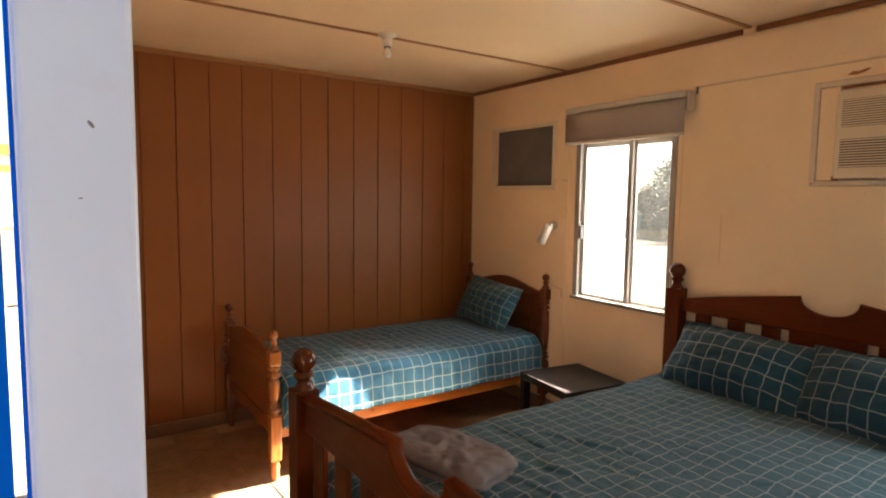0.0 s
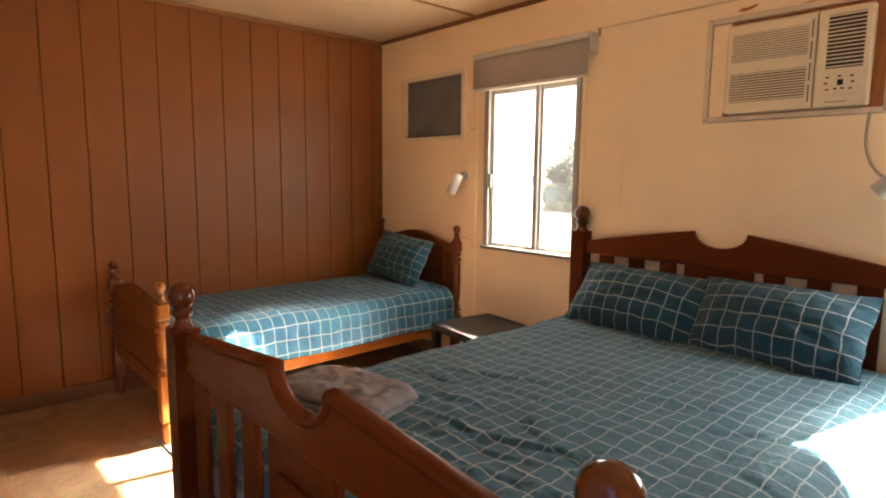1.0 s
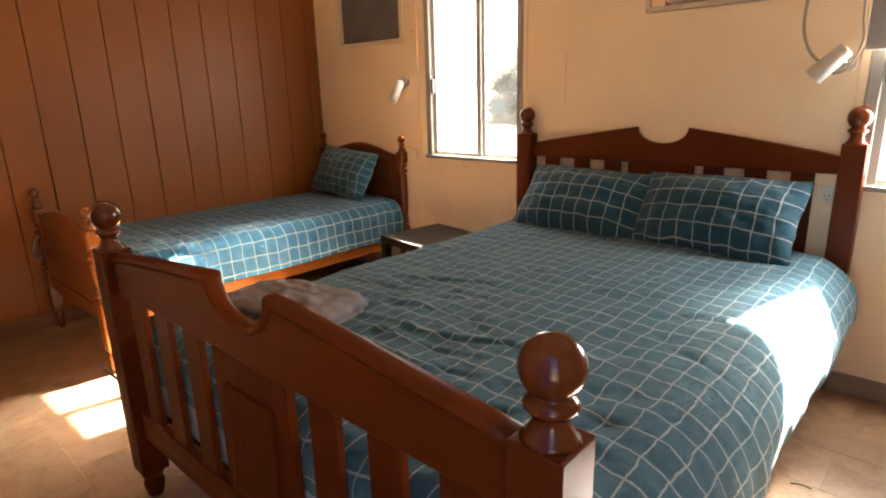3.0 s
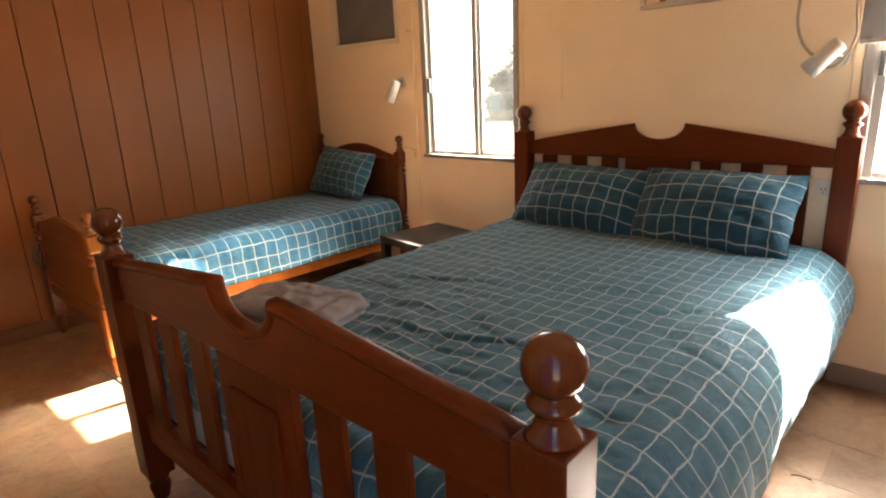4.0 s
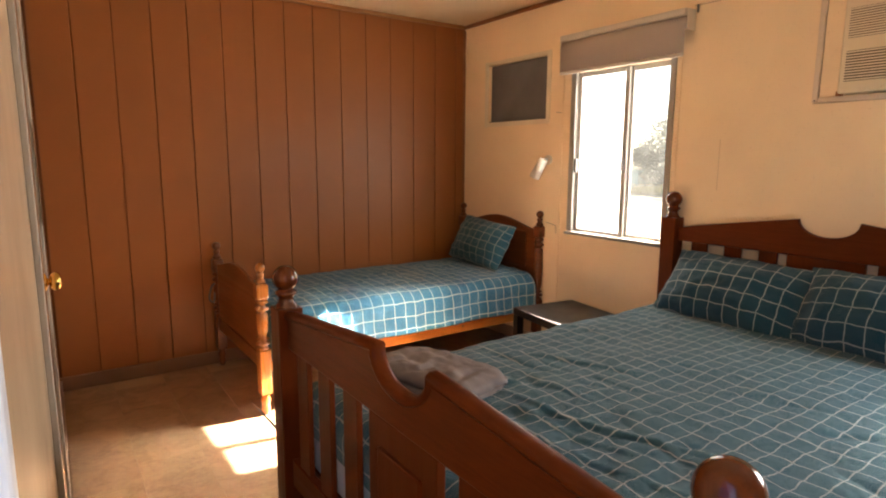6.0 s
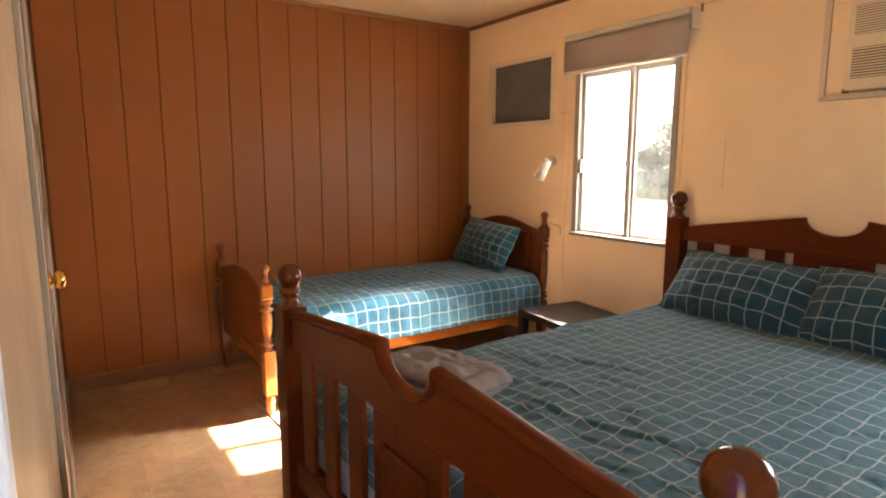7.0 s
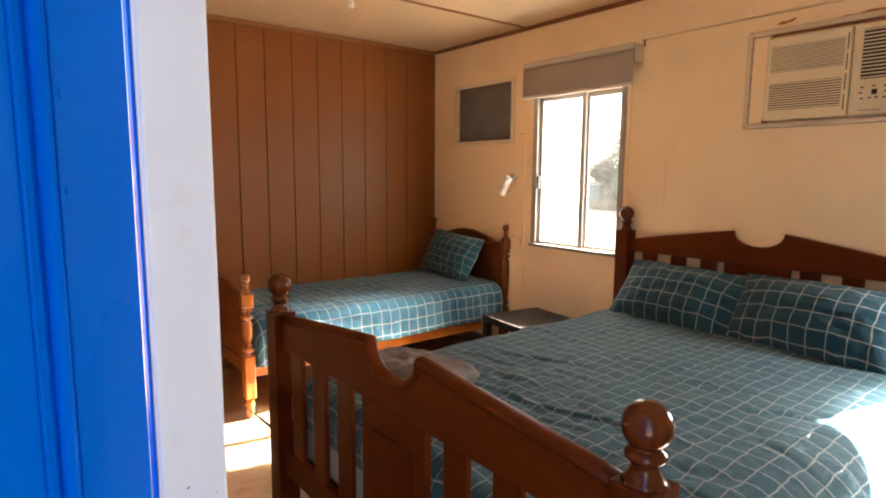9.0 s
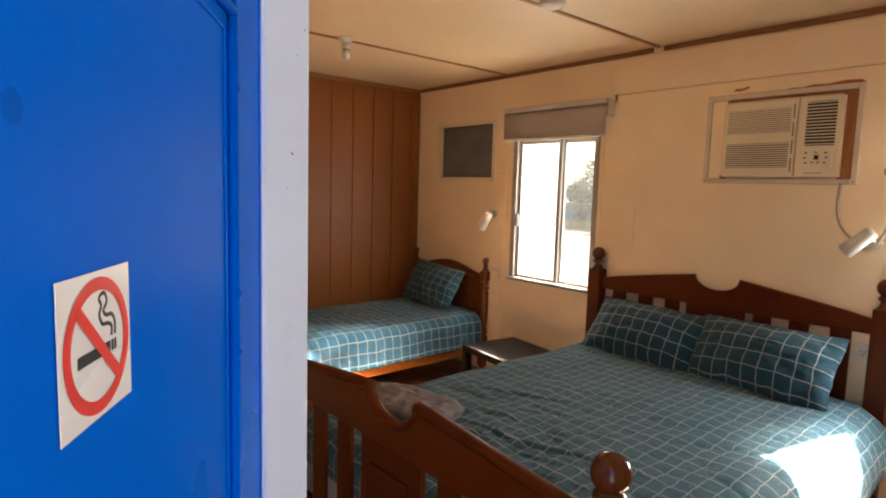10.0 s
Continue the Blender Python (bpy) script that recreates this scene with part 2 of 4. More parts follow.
# ---- mesh helpers ----
def link(name, bm, material, parent=None, label="", smooth=False):
    me = bpy.data.meshes.new(name)
    if smooth:
        for f in bm.faces:
            f.smooth = True
    bm.normal_update()
    bm.to_mesh(me)
    bm.free()
    me.materials.append(material)
    ob = new(name, me)
    if parent is not None:
        ob.parent = parent
    if label:
        ob["label"] = label
    return ob


def part(name, bm, material, parent, label="", smooth=False):
    return link(name, bm, material, parent, label, smooth)


def thing(name, m, label, category, group="", kind=""):
    ob = new(name)
    ob.empty_display_size = 0.1
    ob.matrix_world = m
    return tagged(ob, label, category, group, kind)


def box(x0, x1, y0, y1, z0, z1, bevel=0.0, seg=2, bm=None):
    own = bm is None
    bm = bm or bmesh.new()
    made = bmesh.ops.create_cube(bm, size=1.0)["verts"]
    for v in made:
        v.co = Vector(((x0 + x1) / 2 + v.co.x * (x1 - x0), (y0 + y1) / 2 + v.co.y * (y1 - y0), (z0 + z1) / 2 + v.co.z * (z1 - z0)))
    if bevel:
        edges = list({e for v in made for e in v.link_edges})
        bmesh.ops.bevel(bm, geom=edges, offset=bevel, segments=seg, profile=0.5, affect="EDGES")
    return bm


def lathe(profile, seg=24, at=(0, 0, 0), bm=None):
    """A turned shape about z from (radius, height) pairs."""
    bm = bm or bmesh.new()
    rings = []
    for r, z in profile:
        rings.append([bm.verts.new((at[0] + r * math.cos(2 * math.pi * i / seg), at[1] + r * math.sin(2 * math.pi * i / seg), at[2] + z)) for i in range(seg)])
    for a, b in zip(rings, rings[1:]):
        for i in range(seg):
            bm.faces.new((a[i], a[(i + 1) % seg], b[(i + 1) % seg], b[i]))
    bm.faces.new(rings[0][::-1])
    bm.faces.new(rings[-1])
    return bm


def ball_profile(z, r, steps=10, low=0.15):
    out = []
    for i in range(steps + 1):
        a = -math.pi / 2 + low + (math.pi - low - 0.02) * i / steps
        out.append((max(r * math.cos(a), 0.0008), z + r * math.sin(a)))
    return out


def board(outline, x0, x1, bevel=0.0):
    """A board cut to an outline of (y, z) pairs, from x0 to x1."""
    bm = bmesh.new()
    a = [bm.verts.new((x0, y, z)) for y, z in outline]
    b = [bm.verts.new((x1, y, z)) for y, z in outline]
    n = len(outline)
    bm.faces.new(a)
    bm.faces.new(b[::-1])
    for i in range(n):
        bm.faces.new((a[i], b[i], b[(i + 1) % n], a[(i + 1) % n]))
    bmesh.ops.recalc_face_normals(bm, faces=bm.faces)
    if bevel:
        edges = [e for e in bm.edges if abs(e.verts[0].co.x - e.verts[1].co.x) < 1e-6]
        bmesh.ops.bevel(bm, geom=edges, offset=bevel, segments=2, profile=0.5, affect="EDGES")
    return bm


def tube(points, r, seg=8, bm=None):
    bm = bm or bmesh.new()
    pts = [Vector(p) for p in points]
    rings = []
    for i, p in enumerate(pts):
        d = (pts[min(i + 1, len(pts) - 1)] - pts[max(i - 1, 0)]).normalized()
        u = d.orthogonal().normalized() if not rings else (side - d * side.dot(d)).normalized()
        side = u
        w = d.cross(u)
        rings.append([bm.verts.new(p + r * (u * math.cos(2 * math.pi * k / seg) + w * math.sin(2 * math.pi * k / seg))) for k in range(seg)])
    for a, b in zip(rings, rings[1:]):
        for k in range(seg):
            bm.faces.new((a[k], a[(k + 1) % seg], b[(k + 1) % seg], b[k]))
    bm.faces.new(rings[0][::-1])
    bm.faces.new(rings[-1])
    bmesh.ops.recalc_face_normals(bm, faces=bm.faces)
    return bm


def smooth_line(points, n=8):
    pts = [Vector(p) for p in points]
    out = []
    for i in range(len(pts) - 1):
        a, b, c, d = pts[max(i - 1, 0)], pts[i], pts[i + 1], pts[min(i + 2, len(pts) - 1)]
        for k in range(n):
            t = k / n
            out.append(0.5 * (2 * b + (c - a) * t + (2 * a - 5 * b + 4 * c - d) * t * t + (3 * b - a - 3 * c + d) * t ** 3))
    return out + [pts[-1]]


def sheet(nu, nv, place, uv, thickness=0.0):
    """A cloth from a grid; place(u, v) and uv(u, v) with u, v in 0..1."""
    bm = bmesh.new()
    lay = bm.loops.layers.uv.new("UVMap")
    vs = [[bm.verts.new(place(i / nu, j / nv)) for j in range(nv + 1)] for i in range(nu + 1)]
    for i in range(nu):
        for j in range(nv):
            f = bm.faces.new((vs[i][j], vs[i + 1][j], vs[i + 1][j + 1], vs[i][j + 1]))
            for lp, (a, b) in zip(f.loops, ((i, j), (i + 1, j), (i + 1, j + 1), (i, j + 1))):
                lp[lay].uv = uv(a / nu, b / nv)
            f.smooth = True
    return bm


def wall_slab(axis, c0, c1, a0, a1, z0, z1, holes=()):
    """A wall between c0 and c1 across, a0 to a1 along, with holes (a0, a1, z0, z1) right through it."""
    ca = sorted({a0, a1, *[h for q in holes for h in q[:2]]})
    cz = sorted({z0, z1, *[h for q in holes for h in q[2:]]})
    solid = {}
    for i in range(len(ca) - 1):
        for j in range(len(cz) - 1):
            m, k = (ca[i] + ca[i + 1]) / 2, (cz[j] + cz[j + 1]) / 2
            solid[i, j] = not any(q[0] < m < q[1] and q[2] < k < q[3] for q in holes)
    bm = bmesh.new()
    seen = {}

    def vert(c, a, z):
        key = (c, a, z)
        if key not in seen:
            seen[key] = bm.verts.new((c, a, z) if axis == "x" else (a, c, z))
        return seen[key]
    for (i, j), on in solid.items():
        if not on:
            continue
        p, q, r, s = ca[i], ca[i + 1], cz[j], cz[j + 1]
        for c in (c0, c1):
            bm.faces.new((vert(c, p, r), vert(c, q, r), vert(c, q, s), vert(c, p, s)))
        for di, dj, e in ((-1, 0, ((p, r), (p, s))), (1, 0, ((q, r), (q, s))), (0, -1, ((p, r), (q, r))), (0, 1, ((p, s), (q, s)))):
            if not solid.get((i + di, j + dj), False):
                (ea, ez), (fa, fz) = e
                bm.faces.new((vert(c0, ea, ez), vert(c0, fa, fz), vert(c1, fa, fz), vert(c1, ea, ez)))
    bmesh.ops.recalc_face_normals(bm, faces=bm.faces)
    return bm


# ---- the room's shell ----
XI, XW, YN, YS, H = 0.287, 3.185, 4.037, -2.0, 2.4   # door wall, window wall, panelled wall, far end, ceiling
T = 0.048
WIN = (2.115, 2.845, 0.885, 1.9)
WIN_B = (-0.23, 0.5, 0.885, 1.9)
VENT = (3.085, 3.725, 1.625, 2.05)
AC = (0.702, 1.388, 1.622, 2.06)
DOOR = (-0.34, 0.502, 0.0, 2.04)
tagged(link("floor", box(XI - T, XW + T, YS - T, YN + T, -0.12, -0.004), JOINT), "marbled beige and brown vinyl tile floor", "floor", kind="structure")
tagged(link("wall_window", wall_slab("x", XW, XW + T, YS, YN, 0.0, H, [WIN, WIN_B, VENT, AC]), CREAM), "cream painted panel wall with two windows", "wall", kind="structure")
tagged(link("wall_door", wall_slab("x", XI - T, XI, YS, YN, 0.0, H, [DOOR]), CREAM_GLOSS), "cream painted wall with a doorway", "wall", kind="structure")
tagged(link("wall_end", wall_slab("y", YS - T, YS, XI - T, XW + T, 0.0, H), CREAM), "plain cream painted end wall", "wall", kind="structure")
wall_n = tagged(link("wall_panelled", wall_slab("y", YN + 0.006, YN + 0.07, XI - T, XW + T, 0.0, H), GROOVE), "brown grooved timber panel wall", "wall", kind="structure")
ceiling = tagged(link("ceiling", box(XI - T, XW + T, YS - T, YN + 0.07, H, H + 0.05), CEIL), "cream painted ceiling panels with brown battens", "ceiling", kind="structure")
tagged(link("roof", box(XI - 0.2, XW + 0.2, YS - 0.2, YN + 0.25, H + 0.054, H + 0.13, 0.01), ROOFING), "flat grey sheet metal roof", "roof", kind="structure")

# battens over the ceiling joints, cornice and skirtings
for y, cut in ((2.966, 0.0), (1.722, 0.02), (0.475, 0.0), (-0.77, 0.0)):
    tagged(link("trim", box(XI, XW - cut, y - 0.011, y + 0.011, H - 0.009, H - 0.001, 0.002), TRIM_X), "thin brown timber batten on the ceiling", "trim", kind="structure")
for y0, y1 in ((1.765, YN), (YS, 1.695)):
    tagged(link("trim", box(XW - 0.016, XW, y0, y1, H - 0.03, H - 0.002, 0.004), TRIM), "dark stained timber cornice strip", "trim", kind="structure")
tagged(link("trim", box(XW - 0.012, XW - 0.001, 1.7, 1.76, H - 0.03, H - 0.004, 0.003), CREAM), "small cream gap filler in the cornice", "trim", kind="structure")
tagged(link("trim", box(XI, XW - 0.02, YN - 0.02, YN, H - 0.03, H - 0.002, 0.004), TRIM_X), "dark stained timber cornice strip", "trim", kind="structure")
tagged(link("trim", box(XW - 0.014, XW, YN - 0.014, YN, 0.09, H - 0.04, 0.003), TRIM), "dark stained timber corner strip", "trim", kind="structure")
tagged(link("baseboard", box(XI, XW, YN - 0.014, YN, 0.0, 0.085, 0.004), SKIRT), "brown painted timber skirting", "skirting", kind="structure")
tagged(link("baseboard", box(XW - 0.014, XW, YS, YN - 0.016, 0.0, 0.085, 0.004), SKIRT_GREY), "grey brown timber skirting", "skirting", kind="structure")
tagged(link("baseboard", box(XI, XI + 0.012, 0.523, YN - 0.016, 0.0, 0.07, 0.003), SKIRT_GREY), "grey brown timber skirting", "skirting", kind="structure")
# cover strips and joints of the window wall
# tan line paints the soft shade below the raised strip
tagged(link("trim", box(XW - 0.002, XW, YS, 2.02, 2.1445, 2.149), SEAM), "thin painted shadow line under the upper wall strip", "trim", kind="structure")
tagged(link("trim", box(XW - 0.012, XW, YS, 2.02, 2.15, 2.36, 0.003), CREAM), "raised cream upper wall strip", "trim", kind="structure")
tagged(link("trim", box(XW - 0.005, XW, 2.93, 2.952, 0.09, 2.1, 0.002), CREAM), "narrow cream cover strip beside the window", "trim", kind="structure")
tagged(link("trim", box(XW - 0.0015, XW, 1.826, 1.828, 1.2, 1.46), SEAM), "fine cream wall sheet joint", "trim", kind="structure")


# ---- windows ----
def slider(name, hole, label):
    y0, y1, z0, z1 = hole
    w = tagged(new(name), label, "window", kind="structure")
    ym = (y0 + y1) / 2 - 0.045
    xo = XW + 0.01

    def bar(n, *b, mat=ALU, lab=""):
        return part(n, box(*b, 0.003), mat, w, lab)
    bar("window_frame", xo - 0.022, xo + 0.05, y1 - 0.03, y1 + 0.012, z0, z1, mat=ALU_GREY)
    bar("window_frame", xo - 0.022, xo + 0.05, y0 - 0.012, y0 + 0.022, z0, z1, mat=ALU_GREY)
    bar("window_frame", xo - 0.022, xo + 0.05, y0 - 0.012, y1 + 0.012, z1 + 0.001, z1 + 0.026, mat=ALU_GREY)
    bar("window_sill", xo - 0.04, xo + 0.05, y0 - 0.016, y1 + 0.016, z0 - 0.022, z0 - 0.001, mat=SILL, lab="dull aluminium sill track")
    bar("sash_stile", xo, xo + 0.018, y1 - 0.062, y1 - 0.031, z0, z1)
    bar("sash_stile", xo, xo + 0.018, ym - 0.018, ym + 0.016, z0, z1)
    bar("sash_stile", xo + 0.02, xo + 0.038, ym - 0.036, ym - 0.008, z0, z1)
    bar("sash_stile", xo + 0.02, xo + 0.038, y0 + 0.023, y0 + 0.036, z0, z1)
    for za, zb in ((z0, z0 + 0.022), (z1 - 0.03, z1)):
        bar("sash_rail", xo + 0.001, xo + 0.017, ym + 0.017, y1 - 0.063, za, zb)
        bar("sash_rail", xo + 0.021, xo + 0.037, y0 + 0.037, ym - 0.037, za, zb)
    for pa, pb, px, glass, lab in ((ym + 0.017, y1 - 0.063, xo + 0.008, PANE_HAZED, "dusty window pane with painted-in glare haze"), (y0 + 0.037, ym - 0.037, xo + 0.028, PANE, "tinted window pane with slight painted-in haze")):
        g = part("pane", box(px, px + 0.003, pa, pb, z0 + 0.023, z1 - 0.031), glass, w, lab)
        g.visible_shadow = False
    bar("latch", xo - 0.026, xo - 0.001, y1 - 0.056, y1 - 0.038, 1.27, 1.36, mat=SCREEN, lab="dark sash latch")
    bar("latch", xo - 0.016, xo - 0.001, ym - 0.006, ym + 0.008, 1.29, 1.35, mat=SCREEN, lab="dark sash latch")
    for y in (y0 - 0.045, y1 + 0.014):
        bar("architrave", XW - 0.008, XW - 0.001, y, y + 0.03, z0 - 0.02, z1 + 0.02, mat=CREAM, lab="cream timber side moulding")
    return w


slider("window_1", WIN, "aluminium framed sliding window with two panes")
slider("window_2", WIN_B, "aluminium framed sliding window with two panes")


def blind(hole, bottom, shift):
    y0, y1, z0, z1 = hole
    w = thing("roller_blind", pose(XW, (y0 + y1) / 2 + shift, 2.072), "grey fabric roller blind mounted above the window", "blind", "roller blinds")
    h = (y1 - y0) / 2 + 0.075
    xs = -0.075
    prof = [(xs, -2.072 + bottom + 0.012)]
    ox = xs + 0.036
    for k in range(9):
        a = math.pi - math.pi * k / 8
        prof.append((ox + 0.036 * math.cos(a), -0.012 + 0.036 * math.sin(a)))
    bm = bmesh.new()
    rows = [[bm.verts.new((x, y, z)) for x, z in prof] for y in (-h, -h * 0.5, 0, h * 0.5, h)]
    for a, b in zip(rows, rows[1:]):
        for i in range(len(prof) - 1):
            bm.faces.new((a[i], b[i], b[i + 1], a[i + 1]))
    bm.normal_update()
    bmesh.ops.solidify(bm, geom=bm.faces[:], thickness=0.002)
    part("fabric", bm, FABRIC, w, "grey woven blind fabric", smooth=True)
    roll = tube([(ox, -h + 0.01, -0.012), (ox, h - 0.01, -0.012)], 0.03, 20)
    part("roller", roll, FABRIC, w, smooth=True)
    part("top_rail", box(xs - 0.008, -0.001, -h - 0.004, h + 0.004, 0.022, 0.058, 0.008), FABRIC_TOP, w, "pale grey top rail")
    part("bottom_bar", box(xs - 0.006, xs + 0.006, -h, h, -2.072 + bottom, -2.072 + bottom + 0.02, 0.005), FABRIC_TOP, w, "pale grey bottom bar")
    for s in (-1, 1):
        part("bracket", box(xs + 0.004, -0.001, s * (h + 0.008) - 0.003, s * (h + 0.008) + 0.003, -0.05, 0.055, 0.002), PLASTIC_W, w, "white end bracket")
    return w


blind(WIN, 1.888, -0.018)
blind(WIN_B, 1.385, -0.048)
# clear plastic chain hook by the blind
hook = thing("chain_hook", pose(XW, 2.0, 2.13), "small dark hook screwed to the wall by the blind", "hook")
part("hook", box(-0.012, -0.001, -0.004, 0.004, -0.02, 0.02, 0.002), STEEL, hook)

# ---- blocked vent ----
vent = thing("wall_vent", pose(XW, 3.405, 1.8375), "blocked wall opening with dark grey board and pale frame", "vent")
hy, hz = 0.32, 0.2125
part("backing", box(0.03, 0.036, -hy, hy, -hz, hz), SCREEN, vent, "dark grey recessed board")
part("backing_rail", box(0.012, 0.029, -hy + 0.001, hy - 0.001, -hz + 0.001, -hz + 0.012, 0.002), SCREEN, vent)
for n, b in (("frame", (-0.008, -0.001, -hy - 0.034, -hy + 0.004, -hz - 0.03, hz + 0.03)), ("frame", (-0.008, -0.001, hy - 0.004, hy + 0.036, -hz - 0.03, hz + 0.03)),
             ("frame", (-0.0075, -0.001, -hy + 0.005, hy - 0.005, hz - 0.004, hz + 0.028)), ("frame", (-0.0075, -0.001, -hy + 0.005, hy - 0.005, -hz - 0.028, -hz + 0.004))):
    part(n, box(*b, 0.002), PLASTIC, vent, "pale painted frame strip")

# ---- air conditioner ----
ac = thing("air_conditioner", pose(XW, 0, 0), "cream window air conditioner in a worn wooden wall frame", "air conditioner")
ay0, ay1, az0, az1 = AC
part("case", box(0.0, 0.35, ay0 + 0.07, ay1 - 0.09, az0 + 0.015, az1 - 0.025, 0.004), PLASTIC, ac)
for b in ((-0.014, 0.06, ay1 - 0.004, ay1 + 0.02, az0 - 0.012, az1 + 0.012), (-0.014, 0.06, ay0 - 0.02, ay0 + 0.004, az0 - 0.012, az1 + 0.012),
          (-0.016, 0.06, ay0 + 0.005, ay1 - 0.005, az1 - 0.012, az1 + 0.014), (-0.016, 0.06, ay0 + 0.005, ay1 - 0.005, az0 - 0.014, az0 + 0.008)):
    part("surround", box(*b, 0.003), SURROUND, ac, "cream painted timber surround")
part("packing_strip", box(0.004, 0.05, ay0 + 0.005, ay0 + 0.068, az0 + 0.009, az1 - 0.013, 0.002), BARE, ac, "bare brown timber packing")
part("packing_strip", box(0.006, 0.05, ay0 + 0.07, ay1 - 0.09, az1 - 0.034, az1 - 0.013, 0.002), BARE, ac, "bare brown timber packing")
part("packing_strip", box(-0.004, 0.05, ay1 - 0.088, ay1 - 0.005, az0 + 0.009, az1 - 0.013, 0.002), CREAM, ac, "cream filler board")
part("packing_strip", box(0.02, 0.05, ay0 + 0.005, ay1 - 0.005, az0 + 0.0005, az0 + 0.0145, 0.0), CREAM, ac, "cream filler board")
part("sealant_stain", box(-0.008, -0.002, ay1 - 0.1, ay1 - 0.07, az0 + 0.009, az0 + 0.03, 0.003), BARE, ac, "brown smear of old sealant")
for yy in (ay1 - 0.086, ay1 - 0.0045):
    part("gap", box(-0.0045, -0.0035, yy - 0.0015, yy + 0.0015, az0 + 0.01, az1 - 0.014), SLOT, ac, "dirty joint")
for b in ((ay0 - 0.02, ay1 + 0.02, az0 - 0.0165, az0 - 0.0145), (ay0 - 0.02, ay1 + 0.02, az1 + 0.0145, az1 + 0.017)):
    part("gap", box(-0.002, -0.0005, *b), SLOT, ac, "dirty joint")
fy0, fy1, fz0, fz1 = 0.752, 1.3, 1.638, 2.025
split = 0.945
part("front_panel", box(-0.04, 0.0, split + 0.002, fy1, fz0, fz1, 0.008, 3), PLASTIC, ac, "cream grille panel")
part("control_side", box(-0.038, 0.0, fy0, split - 0.002, fz0, fz1, 0.008, 3), PLASTIC, ac, "cream control side")
for za, zb, num, mat in ((1.862, 1.982, 12, SLOT_DARK), (1.686, 1.81, 11, SLOT_DEEP)):
    part("grille_recess", box(-0.0405, -0.03, 0.974, 1.278, za, zb), mat, ac)
    for k in range(num):
        z = za + (k + 0.5) * (zb - za) / num
        part("slat", box(-0.0435, -0.039, 0.972, 1.28, z - 0.0029, z + 0.0029), PLASTIC, ac)
for za in (1.665, 1.752, 1.839, 1.926):
    part("clip_strip", box(-0.0415, -0.039, 0.958, 0.963, za, za + 0.07), SLOT_DARK, ac)
part("outlet_recess", box(-0.0385, -0.02, 0.778, 0.905, 1.79, 2.0), DARK, ac, "black air outlet")
for k in range(14):
    z = 1.797 + k * 0.0152
    part("louvre", box(-0.043, -0.03, 0.776, 0.907, z - 0.0026, z + 0.0026, 0.0008, 1), PLASTIC, ac)
part("control_panel", box(-0.041, -0.03, 0.785, 0.912, 1.684, 1.772, 0.003), PLASTIC, ac, "pale control panel")
part("display", box(-0.0425, -0.04, 0.838, 0.858, 1.722, 1.744), DARK, ac, "small dark display")
for dy, dz in ((-0.042, 0.026), (-0.046, 0.003), (-0.04, -0.022), (0.0, 0.028), (0.042, 0.026), (0.046, 0.003), (0.04, -0.022), (-0.012, -0.02), (0.012, -0.02)):
    part("button", box(-0.0425, -0.04, 0.846 + dy, 0.858 + dy, 1.726 + dz, 1.732 + dz), DARK, ac, "small dark button")
part("sealant_stain", board([(1.04, 2.0745), (0.99, 2.082), (0.95, 2.079), (0.9, 2.088), (0.84, 2.084), (0.77, 2.093), (0.7, 2.089), (0.688, 2.078), (0.74, 2.0745), (0.86, 2.076), (0.95, 2.0735)], -0.0025, -0.0005), BARE, ac, "rusty stain above the surround")
for yy in (ay1 + 0.008, ay0 - 0.008):
    part("screw", lathe([(0.004, 0.0), (0.0035, 0.001), (0.001, 0.0014)], 10), STEEL, ac).matrix_local = pose(-0.014, yy, az0 - 0.004, 0, -90, 0)
part("name_bar", box(-0.0392, -0.037, 0.82, 0.9, 1.656, 1.66), SLOT, ac)
part("sealant_stain", board([(1.282, 2.094), (1.262, 2.108), (1.24, 2.104), (1.205, 2.113), (1.192, 2.109), (1.214, 2.098), (1.23, 2.094), (1.25, 2.09)], -0.0016, -0.0005), BARE, ac, "brown peeled paint patch")
part("sealant_stain", box(-0.0085, -0.0065, 0.7, 1.02, 2.152, 2.158, 0.0), BARE, ac, "brown peeled paint edge")


# ---- wall lamps ----
def spot(y, z, tip, top, label):
    w = thing("wall_lamp", pose(XW, y, z), label, "wall lamp", "bedside wall lamps")
    part("wall_plate", tube([(0, 0, 0), (-0.014, 0, 0)], 0.032, 20), PLASTIC_W, w)
    tip, top = Vector(tip), Vector(top)
    mid = top.lerp(tip, 0.3)
    part("arm", tube(smooth_line([(-0.012, 0, 0), (-0.035, 0, 0.005), tuple(mid)], 5), 0.008), ALU, w, "metal swivel arm")
    d = (tip - top).normalized()
    bm = bmesh.new()
    bm2 = lathe([(0.001, 0.0), (0.024, 0.001), (0.03, 0.008), (0.031, 0.05), (0.036, (tip - top).length), (0.034, (tip - top).length), (0.028, 0.03)], 22)
    bm.free()
    bmesh.ops.transform(bm2, matrix=Matrix.Translation(top) @ d.to_track_quat("Z", "Y").to_matrix().to_4x4(), verts=bm2.verts)
    part("shade", bm2, PLASTIC_W, w, "white cylinder shade", smooth=True)
    part("bulb", lathe(ball_profile(0, 0.017), 14, tuple(top + d * ((tip - top).length - 0.03))), PLASTIC_W, w, smooth=True)
    return w


